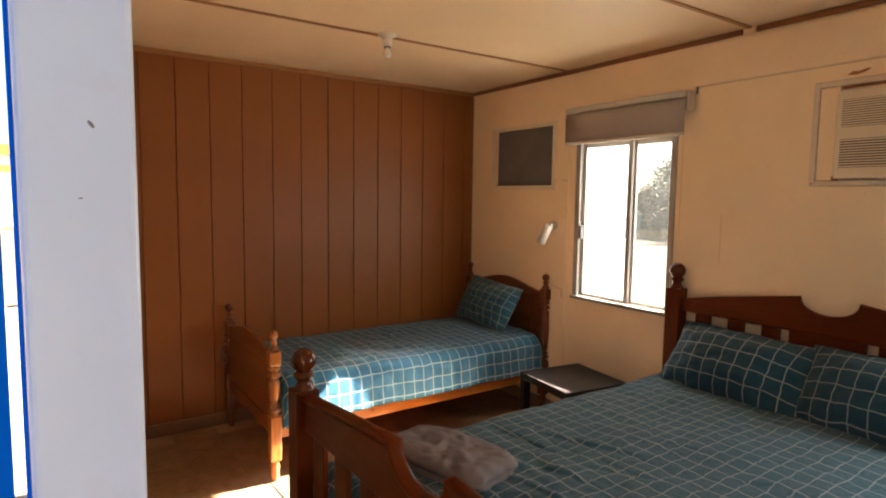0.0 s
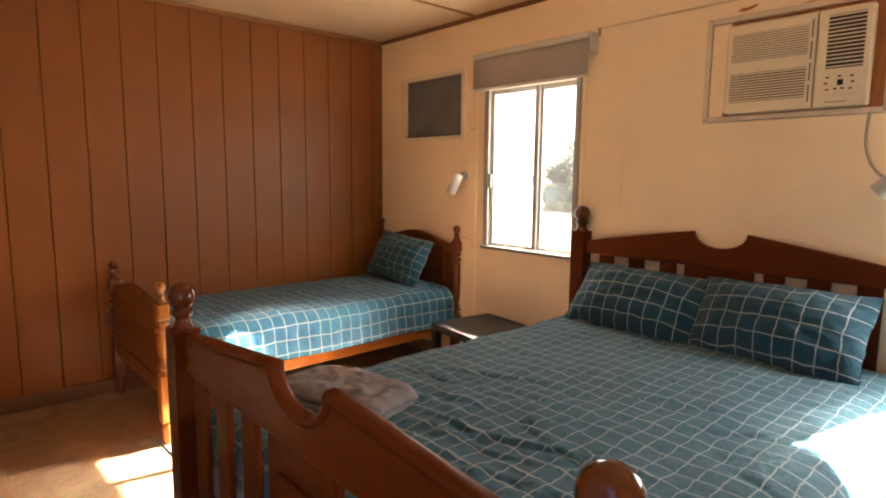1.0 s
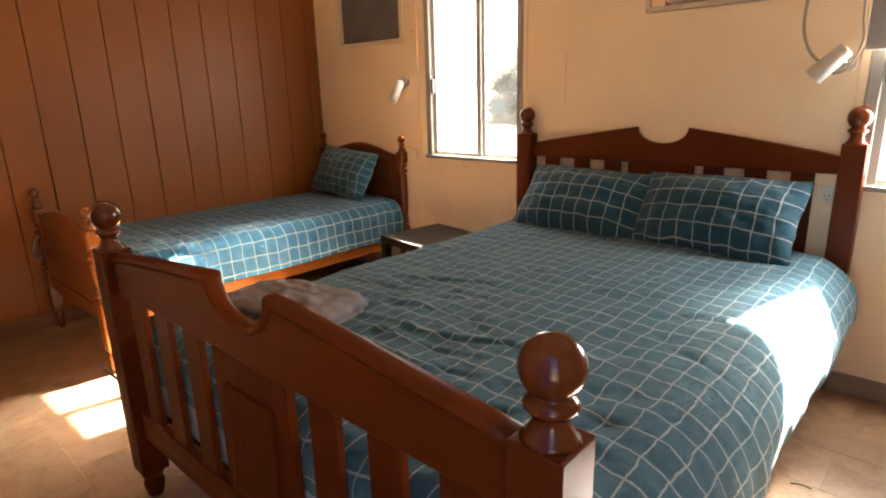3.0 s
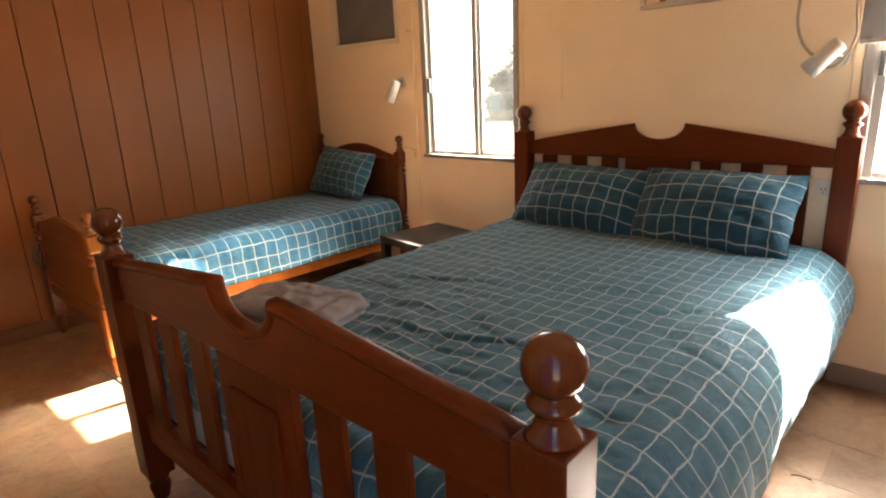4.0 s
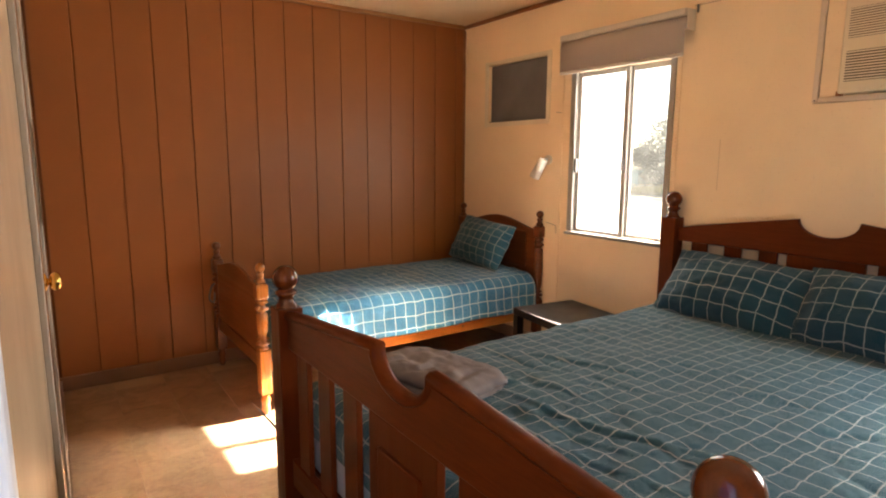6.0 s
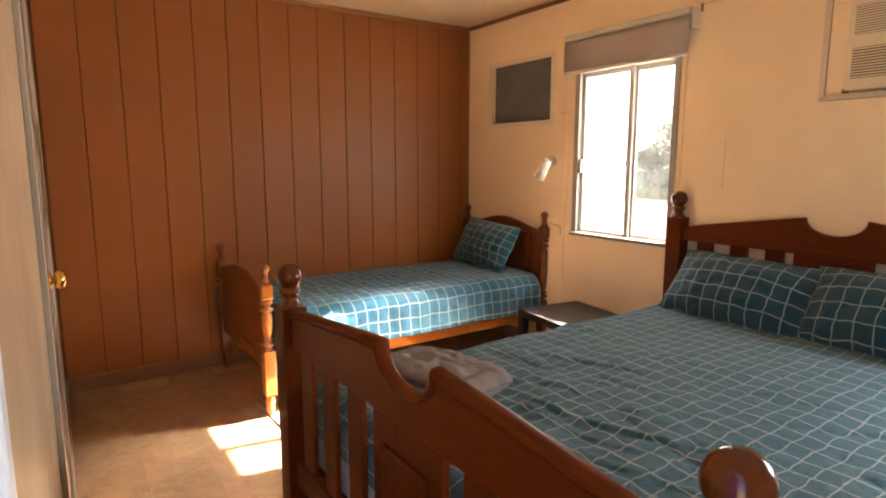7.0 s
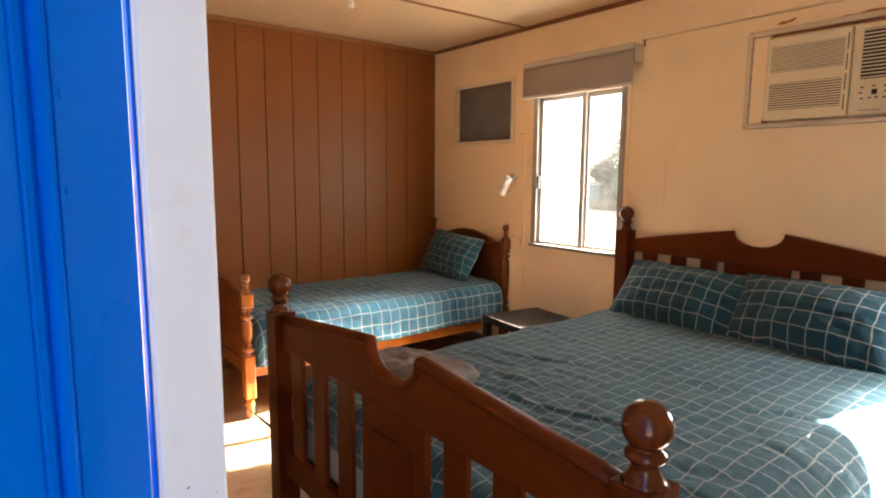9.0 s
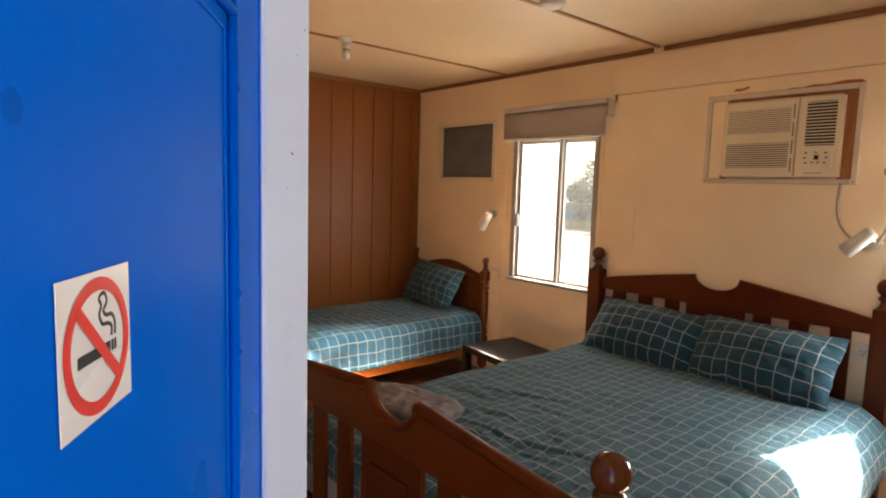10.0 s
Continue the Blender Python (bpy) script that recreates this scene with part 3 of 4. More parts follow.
spot(3.05, 1.35, (-0.105, 0.03, -0.12), (-0.085, -0.035, 0.005), "small white swivel wall lamp beside the single bed")
spot(0.585, 1.345, (-0.1, 0.092, -0.048), (-0.1, -0.008, 0.052), "small white swivel wall lamp beside the double bed")
cab = thing("lamp_cable", pose(XW, 0, 0), "loose beige cable hanging from the air conditioner", "cable")
part("cable", tube(smooth_line([(-0.012, 0.745, 1.61), (-0.016, 0.748, 1.5), (-0.018, 0.728, 1.42), (-0.014, 0.695, 1.37), (-0.03, 0.65, 1.34)], 8), 0.006), CABLE, cab, smooth=True)
part("cable", tube(smooth_line([(-0.012, 0.56, 1.66), (-0.014, 0.555, 1.52), (-0.02, 0.545, 1.42), (-0.03, 0.58, 1.33), (-0.02, 0.63, 1.31), (-0.014, 0.62, 1.35)], 8), 0.006), CABLE, cab, smooth=True)
part("cable_clip", box(-0.02, -0.001, 0.54, 0.58, 1.65, 1.68, 0.003), CABLE, cab)
# power outlet
outlet = thing("power_outlet", pose(XW, 0.588, 0.838), "white single power outlet behind the headboard", "power outlet")
part("plate", box(-0.01, -0.001, -0.034, 0.034, -0.035, 0.035, 0.004), PLASTIC_W, outlet)
for dy in (-0.008, 0.008):
    part("socket", box(-0.0112, -0.0095, dy - 0.0018, dy + 0.0018, -0.012, -0.003), DARK, outlet)
part("socket", box(-0.0112, -0.0095, -0.0018, 0.0018, -0.026, -0.018), DARK, outlet)
part("rocker_switch", box(-0.014, -0.0095, -0.006, 0.006, 0.012, 0.027, 0.001), PLASTIC_W, outlet)
# thin conduit near the single bed
cond = thing("wall_conduit", pose(XW, 0, 0), "thin bent wire fixed to the wall near the bed head", "wire")
part("wire", tube([(-0.004, 3.06, 0.92), (-0.004, 2.965, 0.905), (-0.004, 2.96, 0.85)], 0.0025, 6), CABLE, cond)
part("wire", tube([(-0.004, 2.99, 1.665), (-0.004, 2.94, 1.66)], 0.0025, 6), CABLE, cond)

# ---- ceiling fittings ----
bulb = thing("ceiling_bulb", pose(1.775, 2.93, H), "bare bulb in a white batten lamp holder", "ceiling light")
part("base", lathe([(0.05, -0.001), (0.05, -0.008), (0.03, -0.018), (0.024, -0.03)], 24), PLASTIC_W, bulb, smooth=True)
part("holder", lathe([(0.022, -0.03), (0.024, -0.06), (0.019, -0.066)], 20), PLASTIC_W, bulb, smooth=True)
part("collar", lathe([(0.0195, -0.066), (0.0195, -0.072)], 20), STEEL, bulb)
part("bulb", lathe([(0.01, -0.072), (0.016, -0.086), (0.022, -0.102), (0.019, -0.116), (0.01, -0.125), (0.001, -0.127)], 20), PEARL, bulb, "pearl glass bulb", smooth=True)
smoke = thing("smoke_detector", pose(2.035, 1.595, H), "round white smoke detector on the ceiling", "smoke detector")
part("base", lathe([(0.062, -0.001), (0.062, -0.02)], 32), PLASTIC_W, smoke)
part("vent_ring", lathe([(0.054, -0.02), (0.054, -0.03)], 32), SLOT, smoke)
part("cover", lathe([(0.06, -0.03), (0.058, -0.045), (0.045, -0.054), (0.001, -0.057)], 32), PLASTIC_W, smoke, smooth=True)

# ---- doorway, doors ----
jamb = tagged(new("door_1"), "white painted timber door frame with scuffs and nail marks", "door frame", kind="structure")
part("jamb", box(0.2395, XI + 0.009, 0.495, 0.521, 0.0, 2.04, 0.004, 3), WHITE, jamb)
part("jamb", box(XI - T - 0.003, XI + 0.003, -0.36, -0.336, 0.0, 2.04, 0.003), WHITE, jamb)
part("lintel", box(XI - T - 0.003, XI + 0.003, -0.335, 0.494, 2.036, 2.06, 0.003), WHITE, jamb)
part("outer_edge", box(0.2365, 0.2394, 0.5035, 0.521, 0.0, 2.04, 0.001, 1), BLUE, jamb, "blue painted outer edge")
random.seed(5)
for k in range(13):
    mx, mz = random.uniform(0.247, 0.29), random.uniform(0.75, 1.85)
    s = random.uniform(0.0005, 0.0014)
    bm = lathe([(s, 0.0), (s * 0.7, 0.0003), (s * 0.1, 0.0004)], 9)
    bmesh.ops.scale(bm, vec=(random.uniform(0.6, 2.2), 0.8, 1.0), verts=bm.verts)
    bmesh.ops.rotate(bm, matrix=Matrix.Rotation(random.uniform(0, 3), 3, "Z"), verts=bm.verts)
    bmesh.ops.rotate(bm, matrix=Matrix.Rotation(math.pi / 2, 3, "X"), verts=bm.verts)
    bmesh.ops.translate(bm, vec=(mx, 0.495, mz), verts=bm.verts)
    part("nail_mark", bm, STEEL, jamb, "small dark dent")

HINGE = (0.235, 0.5)
leaf = thing("blue_door", pose(HINGE[0], HINGE[1], 0, 0, 0, -123.34), "open blue painted door with raised edge bead", "door")
part("panel", box(0.006, 0.81, -0.036, -0.004, 0.01, 2.02, 0.004), BLUE, leaf)
part("stile", box(0.006, 0.1075, -0.004, 0.001, 0.012, 2.018, 0.002), BLUE, leaf)
part("stile", box(0.73, 0.81, -0.004, 0.001, 0.012, 2.018, 0.002), BLUE, leaf)
part("rail", box(0.1125, 0.729, -0.004, 0.001, 1.6975, 2.018, 0.002), BLUE, leaf)
part("rail", box(0.116, 0.729, -0.004, 0.001, 0.012, 0.2, 0.002), BLUE, leaf)
part("bead", tube([(0.119, 0.0, 0.2), (0.119, 0.0, 1.686)], 0.005, 10), BLUE, leaf, smooth=True)
part("bead", tube([(0.119, 0.0, 1.686), (0.729, 0.0, 1.686)], 0.005, 10), BLUE, leaf, smooth=True)
part("bead", box(0.135, 0.139, -0.004, -0.002, 0.2, 1.67, 0.0015), BLUE, leaf)
part("bead", box(0.135, 0.71, -0.004, -0.002, 1.666, 1.67, 0.0015), BLUE, leaf)
for z in (0.35, 0.72, 1.08, 1.36, 1.42, 1.62):
    part("rivet", lathe([(0.0035, 0.0), (0.003, 0.0012), (0.001, 0.0016)], 10), BLUE, leaf).matrix_local = pose(0.1, 0.001, z, -90, 0, 0)
for z in (0.3, 1.0, 1.75):
    part("hinge", tube([(0.012, -0.04, z), (0.012, -0.04, z + 0.09)], 0.006, 10), STEEL, leaf, "dark steel hinge")

spot_mark = part("paint_spot", lathe([(0.0072, 0.0), (0.0066, 0.0003), (0.001, 0.0004)], 20), BLUE_DARK, leaf, "darker blue touched-up spot")
spot_mark.matrix_local = pose(0.4475, -0.004, 1.556, -90, 0, 0)
SIGN = (0.389, 1.4476, 0.0742)   # along the leaf, height, side
sign = thing("no_smoking_sign", leaf.matrix_world @ pose(SIGN[0], -0.0034, SIGN[1]), "square white no smoking sticker with red ring", "sign")
sw = SIGN[2]
part("plate", box(-sw / 2, sw / 2, 0.0, 0.0008, -sw / 2, sw / 2, 0.0003, 1), STICKER, sign)


def flat(outline, y, material, name, label=""):
    """A flat printed shape from (across, up) pairs, seen from +y."""
    bm = bmesh.new()
    bm.faces.new([bm.verts.new((-a * sw, y, b * sw)) for a, b in outline])
    bmesh.ops.triangulate(bm, faces=bm.faces[:])
    return part(name, bm, material, sign, label)


ring = bmesh.new()
N = 48
ra, rb = 0.46, 0.37
vs = [[ring.verts.new((r * sw * math.cos(2 * math.pi * i / N), 0.0012, r * sw * math.sin(2 * math.pi * i / N))) for i in range(N)] for r in (ra, rb)]
for i in range(N):
    ring.faces.new((vs[0][i], vs[1][i], vs[1][(i + 1) % N], vs[0][(i + 1) % N]))
part("ring", ring, RED, sign, "red prohibition ring")
c, s_ = math.cos(math.radians(135)), math.sin(math.radians(135))
flat([(c * 0.4 - s_ * 0.045, s_ * 0.4 + c * 0.045), (c * 0.4 + s_ * 0.045, s_ * 0.4 - c * 0.045), (-c * 0.4 + s_ * 0.045, -s_ * 0.4 - c * 0.045), (-c * 0.4 - s_ * 0.045, -s_ * 0.4 + c * 0.045)], 0.0015, RED, "diagonal_bar", "red diagonal bar")
flat([(-0.29, -0.09), (0.16, -0.09), (0.16, -0.01), (-0.29, -0.01)], 0.0011, BLACK_INK, "cigarette", "black cigarette")
for a in (0.18, 0.225):
    flat([(a, -0.09), (a + 0.03, -0.09), (a + 0.03, -0.01), (a, -0.01)], 0.0011, BLACK_INK, "cigarette_tip", "black band")
for pts in ([(0.19, 0.02), (0.19, 0.09), (0.13, 0.12), (0.06, 0.13), (0.02, 0.2), (0.05, 0.26), (0.02, 0.31), (0.06, 0.34)],
            [(0.245, 0.02), (0.245, 0.11), (0.2, 0.17), (0.12, 0.18), (0.08, 0.22), (0.13, 0.27), (0.11, 0.33), (0.06, 0.34)]):
    line = smooth_line([(-a * sw, 0.0012, b * sw) for a, b in pts], 6)
    bm = tube([tuple(p) for p in line], 0.0011, 6)
    for v in bm.verts:
        v.co.y = 0.0009 + (v.co.y - 0.0012) * 0.2
    part("smoke", bm, BLACK_INK, sign, "black smoke line")

# cream inner door, shut, in the same wall
inner = tagged(new("door_2"), "closed cream inner door with grey frame and brass knob", "door", kind="structure")
part("door_frame", box(XI, XI + 0.012, 1.56, 1.62, 0.0, 2.06, 0.002), ALU_GREY, inner, "grey door frame")
part("door_frame", box(XI, XI + 0.012, 2.37, 2.43, 0.0, 2.06, 0.002), ALU_GREY, inner, "grey door frame")
part("door_frame", box(XI, XI + 0.0115, 1.621, 2.369, 2.02, 2.06, 0.002), ALU_GREY, inner, "grey door frame")
part("leaf", box(XI, XI + 0.005, 1.63, 2.36, 0.01, 2.015, 0.002), CREAM_DOOR, inner, "cream flush door leaf")
knob = part("knob", lathe([(0.026, 0.0), (0.026, 0.004), (0.011, 0.008), (0.01, 0.012), (0.018, 0.014), (0.025, 0.02), (0.027, 0.028), (0.023, 0.037), (0.012, 0.042), (0.001, 0.043)], 24), BRASS, inner, "polished brass knob", smooth=True)
knob.matrix_local = pose(XI + 0.005, 2.13, 1.0, 0, 90, 0)
for cy, cz, ch in ((2.368, 1.42, 0.05), (2.372, 1.3, 0.1), (2.37, 1.18, 0.04), (2.43, 0.2, 0.03), (2.432, 0.11, 0.05)):
    part("chip", board([(cy - 0.004, cz - ch), (cy + 0.003, cz - ch * 0.6), (cy + 0.005, cz), (cy + 0.002, cz + ch * 0.7), (cy - 0.004, cz + ch), (cy - 0.005, cz + ch * 0.2)], XI + 0.0119, XI + 0.0126), STEEL, inner, "dark chip in the paint")


# ---- double bed ----
BED = pose(0.965, 1.248, 0, 0, 0, 0.75)
bed = thing("double_bed", BED, "red-brown varnished wooden double bed with ball-topped posts", "bed")
HW, LEN, PS = 0.762, 2.185, 0.042
BALL = [(0.041, 0.0), (0.035, 0.006), (0.0285, 0.016), (0.025, 0.026), (0.0245, 0.034), (0.031, 0.041), (0.036, 0.047), (0.036, 0.053), (0.03, 0.058), (0.026, 0.062)]
FOOT = [(0.022, 0.0), (0.026, 0.008), (0.03, 0.03), (0.034, 0.05), (0.03, 0.062), (0.024, 0.07), (0.034, 0.08), (0.036, 0.09), (0.03, 0.102)]


def post(x, y, top, material):
    p = part("post", box(x - PS, x + PS, y - PS, y + PS, 0.1, top, 0.004), material, bed)
    part("finial", lathe(BALL + ball_profile(0.099, 0.0435, 14, 0.6), 32, (x, y, top - 0.001)), FINIAL, p, "glossy turned ball finial", smooth=True)
    part("turned_foot", lathe(FOOT, 24, (x, y, 0.0)), material, p, smooth=True)
    return p


for y in (-HW, HW):
    post(0.0, y, 0.86, RED_WOOD_Z)
    post(LEN, y, 1.045, RED_WOOD_Z)


def crest(edge, tip, bottom, notch, half_tip=0.123):
    """Outline of a rail that rises to two tips with a scoop between them."""
    w = HW - PS + 0.001
    pts = [(-w, bottom), (w, bottom), (w, edge)]
    for k in range(1, 7):
        u = k / 6
        pts.append((w + (half_tip - w) * u, edge + (tip - edge) * (u ** 0.9)))
    for k in range(1, 16):
        a = math.pi * k / 16
        pts.append((half_tip * math.cos(a) * (1 - 0.12 * math.sin(a)), tip - notch * math.sin(a) ** 0.75))
    for k in range(6, -1, -1):
        u = k / 6
        pts.append((-(w + (half_tip - w) * u), edge + (tip - edge) * (u ** 0.9)))
    return pts


def lip_along(line, x):
    """A rounded lip swept along a line of (y, z) pairs, a little wider than the board under it."""
    section = [(-0.019, -0.018), (-0.0225, -0.012), (-0.0225, -0.005), (-0.018, 0.002), (-0.008, 0.006), (0.008, 0.006), (0.018, 0.002), (0.0225, -0.005), (0.0225, -0.012), (0.019, -0.018)]
    bm = bmesh.new()
    rows = []
    for i, (y, z) in enumerate(line):
        a, b = line[max(i - 1, 0)], line[min(i + 1, len(line) - 1)]
        d = Vector((b[0] - a[0], b[1] - a[1])).normalized()
        up = Vector((-d.y, d.x))
        if up.y < 0:
            up = -up
        rows.append([bm.verts.new((x + sx, y + up.x * sz, z + up.y * sz)) for sx, sz in section])
    n = len(section)
    for a, b in zip(rows, rows[1:]):
        for k in range(n):
            bm.faces.new((a[k], a[(k + 1) % n], b[(k + 1) % n], b[k]))
    bm.faces.new(rows[0][::-1])
    bm.faces.new(rows[-1])
    bmesh.ops.recalc_face_normals(bm, faces=bm.faces[:])
    return bm


def end_board(x, edge, tip, slot_top, rail_top, rail_low, slats, panel, head):
    part("top_rail", board(crest(edge, tip, slot_top, 0.075 if head else 0.088), x - 0.014, x + 0.014, 0.005), RED_WOOD, bed)
    if not head:
        part("moulding", lip_along(crest(edge, tip, slot_top, 0.088)[2:], x), RED_WOOD, bed, "rounded top moulding", smooth=True)
    w = HW - PS + 0.001
    part("bottom_rail", box(x - 0.014, x + 0.014, -w, w, rail_low, rail_top, 0.004), RED_WOOD, bed)
    part("centre_panel", box(x - 0.0115, x + 0.0115, -panel, panel, rail_top, slot_top, 0.003), RED_WOOD_Z, bed)
    part("raised_field", box(x - 0.021, x - 0.0116, -panel + 0.055, panel - 0.055, rail_top + 0.03, slot_top - 0.075, 0.0085, 2), RED_WOOD_Z, bed, "raised chamfered panel field")
    for c0 in slats:
        for s in (-1, 1):
            part("slat", box(x - 0.009, x + 0.009, s * c0 - 0.043, s * c0 + 0.043, rail_top, slot_top, 0.003), RED_WOOD_Z, bed)


end_board(0.0, 0.845, 0.905, 0.725, 0.33, 0.232, (0.27, 0.445, 0.615), 0.155, False)
end_board(LEN + 0.005, 0.993, 1.092, 0.922, 0.4, 0.28, (0.245, 0.418, 0.597), 0.158, True)
part("side_rail", box(PS, LEN - PS, HW - 0.03, HW - 0.004, 0.24, 0.4, 0.004), RED_WOOD, bed)
part("side_rail", box(PS, LEN - PS, -HW + 0.004, -HW + 0.03, 0.24, 0.4, 0.004), RED_WOOD, bed)
part("slat_base", box(0.05, LEN - 0.05, -HW + 0.031, HW - 0.031, 0.27, 0.285), RED_WOOD, bed)

mat = thing("mattress", BED @ pose(0, 0, 0.286), "mattress in a pale blue fitted sheet on the double bed", "mattress")


def soft_box(x0, x1, y0, y1, z0, z1, r, wob=0.004, seed=0.0):
    bm = box(x0, x1, y0, y1, z0, z1, r, 4)
    bmesh.ops.subdivide_edges(bm, edges=[e for e in bm.edges if e.calc_length() > 0.3], cuts=12, use_grid_fill=True)
    for v in bm.verts:
        v.co += noise.noise_vector(v.co * 5 + Vector((seed, 0, 0))) * wob
    return bm


part("body", soft_box(0.035, LEN - 0.03, -0.735, 0.735, 0.0, 0.235, 0.05), SHEET, mat, smooth=True)


def ridges(p, folds):
    """Long soft creases: (x, y, dx, dy, length, width, height)."""
    h = 0.0
    for fx, fy, dx, dy, ln, wd, ht in folds:
        u = (p[0] - fx) * dx + (p[1] - fy) * dy
        w = -(p[0] - fx) * dy + (p[1] - fy) * dx + 0.02 * math.sin(u * 9 + fx * 7)
        h += ht * math.exp(-(w / wd) ** 2) * math.exp(-(u / ln) ** 4)
    return h


def duvet(name, m, label, x0, x1, half, top, low, material, crown=0.02, radius=0.11, foot_low=None, flare=0.03, folds=(), wob=0.006, nu=150, nv=130, seed=0.0, cell=1.0, pucker=0.0, sag=0.012):
    w = thing(name, m, label, "duvet")
    flat_half = half - radius
    arc = radius * math.pi / 2
    drop = max(top - radius - low, 0.02)
    total = flat_half + arc + drop
    fr = 0.06
    f_arc = fr * math.pi / 2
    f_drop = max(top - fr - foot_low, 0.01) if foot_low is not None else 0.0
    length = (x1 - x0)

    def place(u, v):
        t = (v * 2 - 1) * total
        s, a = (1 if t >= 0 else -1), abs(t)
        if a < flat_half:
            y, dz, side = a, 0.0, 0.0
        elif a < flat_half + arc:
            q = (a - flat_half) / radius
            y, dz, side = flat_half + radius * math.sin(q), -radius * (1 - math.cos(q)), q / 1.57
        else:
            e = a - flat_half - arc
            y, dz, side = half + flare * min(1, e / drop) ** 1.5 * (1 if flare > 0 else min(1, e / drop)), -radius - e, 1.0
        run = u * (length + (f_arc + f_drop if foot_low is not None else 0.0)) - (f_arc + f_drop if foot_low is not None else 0.0)
        if run >= 0 or foot_low is None:
            x, fz = x0 + fr * (foot_low is not None) + max(run, 0) * (length - fr * (foot_low is not None)) / length, 0.0
        elif -run < f_arc:
            q = -run / fr
            x, fz = x0 + fr - fr * math.sin(q), -fr * (1 - math.cos(q))
        else:
            x, fz = x0, -fr - (-run - f_arc)
        z = top + crown * (1 - (a / total) ** 2) + dz + fz
        if foot_low is not None:
            z = max(z, low - 0.01)
        p = Vector((x, s * y, 0))
        q = Vector((x * 3 + seed, s * y * 3, z * 3))
        hgt = wob * noise.fractal(q * 1.3, 1.0, 2.0, 4) + 0.4 * wob * noise.noise(q * 5)
        hgt += ridges((x, s * y), folds) * (1 - side)
        near = 1.0 / (1.0 + math.exp((x - 0.85) * 7))
        hgt += pucker * (0.35 + 0.65 * near) * (noise.noise(Vector((x * 13 + seed, s * y * 9, 2.0))) + 0.6 * noise.noise(Vector((x * 30, s * y * 17, seed))))
        hang = side * (0.004 * math.sin(x * 17 + 2.5 * noise.noise(Vector((x * 2, s * 5, seed)))) + 0.002 * math.sin(x * 43 + s))
        return (x, s * (y + hang + hgt * side), z + hgt * (1 - side * 0.7) + side * sag * math.sin(x * 7 + seed))

    def uv(u, v):
        return (u * (length + f_arc + f_drop) * cell, (v * 2 - 1) * total * cell)
    bm = sheet(nu, nv, place, uv)
    bm.normal_update()
    bmesh.ops.solidify(bm, geom=bm.faces[:], thickness=-0.012)
    part("cover", bm, material, w, smooth=True)
    for v in (0.0, 1.0):
        line = [place(k / 120, v) for k in range(121)]
        part("hem", tube([(p[0], p[1], p[2] + 0.004) for p in line], 0.007, 6), material, w, "stitched lower hem", smooth=True)
    return w


random.seed(11)
folds = [(0.6, -0.1, -0.27, 1, 0.4, 0.012, 0.009), (0.54, -0.2, -0.2, 1, 0.34, 0.01, 0.005), (0.45, -0.28, -0.12, 1, 0.3, 0.012, 0.005), (0.36, -0.4, -0.05, 1, 0.32, 0.012, 0.004), (0.72, 0.0, -0.4, 1, 0.22, 0.009, 0.004)]
for k in range(46):
    a = random.uniform(1.2, 2.4)
    folds.append((random.uniform(0.1, 1.3), random.uniform(-0.72, 0.6), math.cos(a), math.sin(a), random.uniform(0.08, 0.26), random.uniform(0.008, 0.02), random.choice((-1, 1)) * random.uniform(0.003, 0.008)))
for k in range(26):
    a = random.uniform(0, 3.1)
    folds.append((random.uniform(1.1, 2.0), random.uniform(-0.7, 0.7), math.cos(a), math.sin(a), random.uniform(0.06, 0.2), random.uniform(0.008, 0.018), random.choice((-1, 1)) * random.uniform(0.002, 0.004)))
duvet("double_duvet", BED @ pose(0, 0, 0), "teal duvet cover with white window check, creased, on the double bed", 0.028, LEN - 0.06, 0.85, 0.575, 0.3, CHECK, 0.02, 0.19, 0.44, -0.03, folds, 0.007, 250, 230, pucker=0.0055)


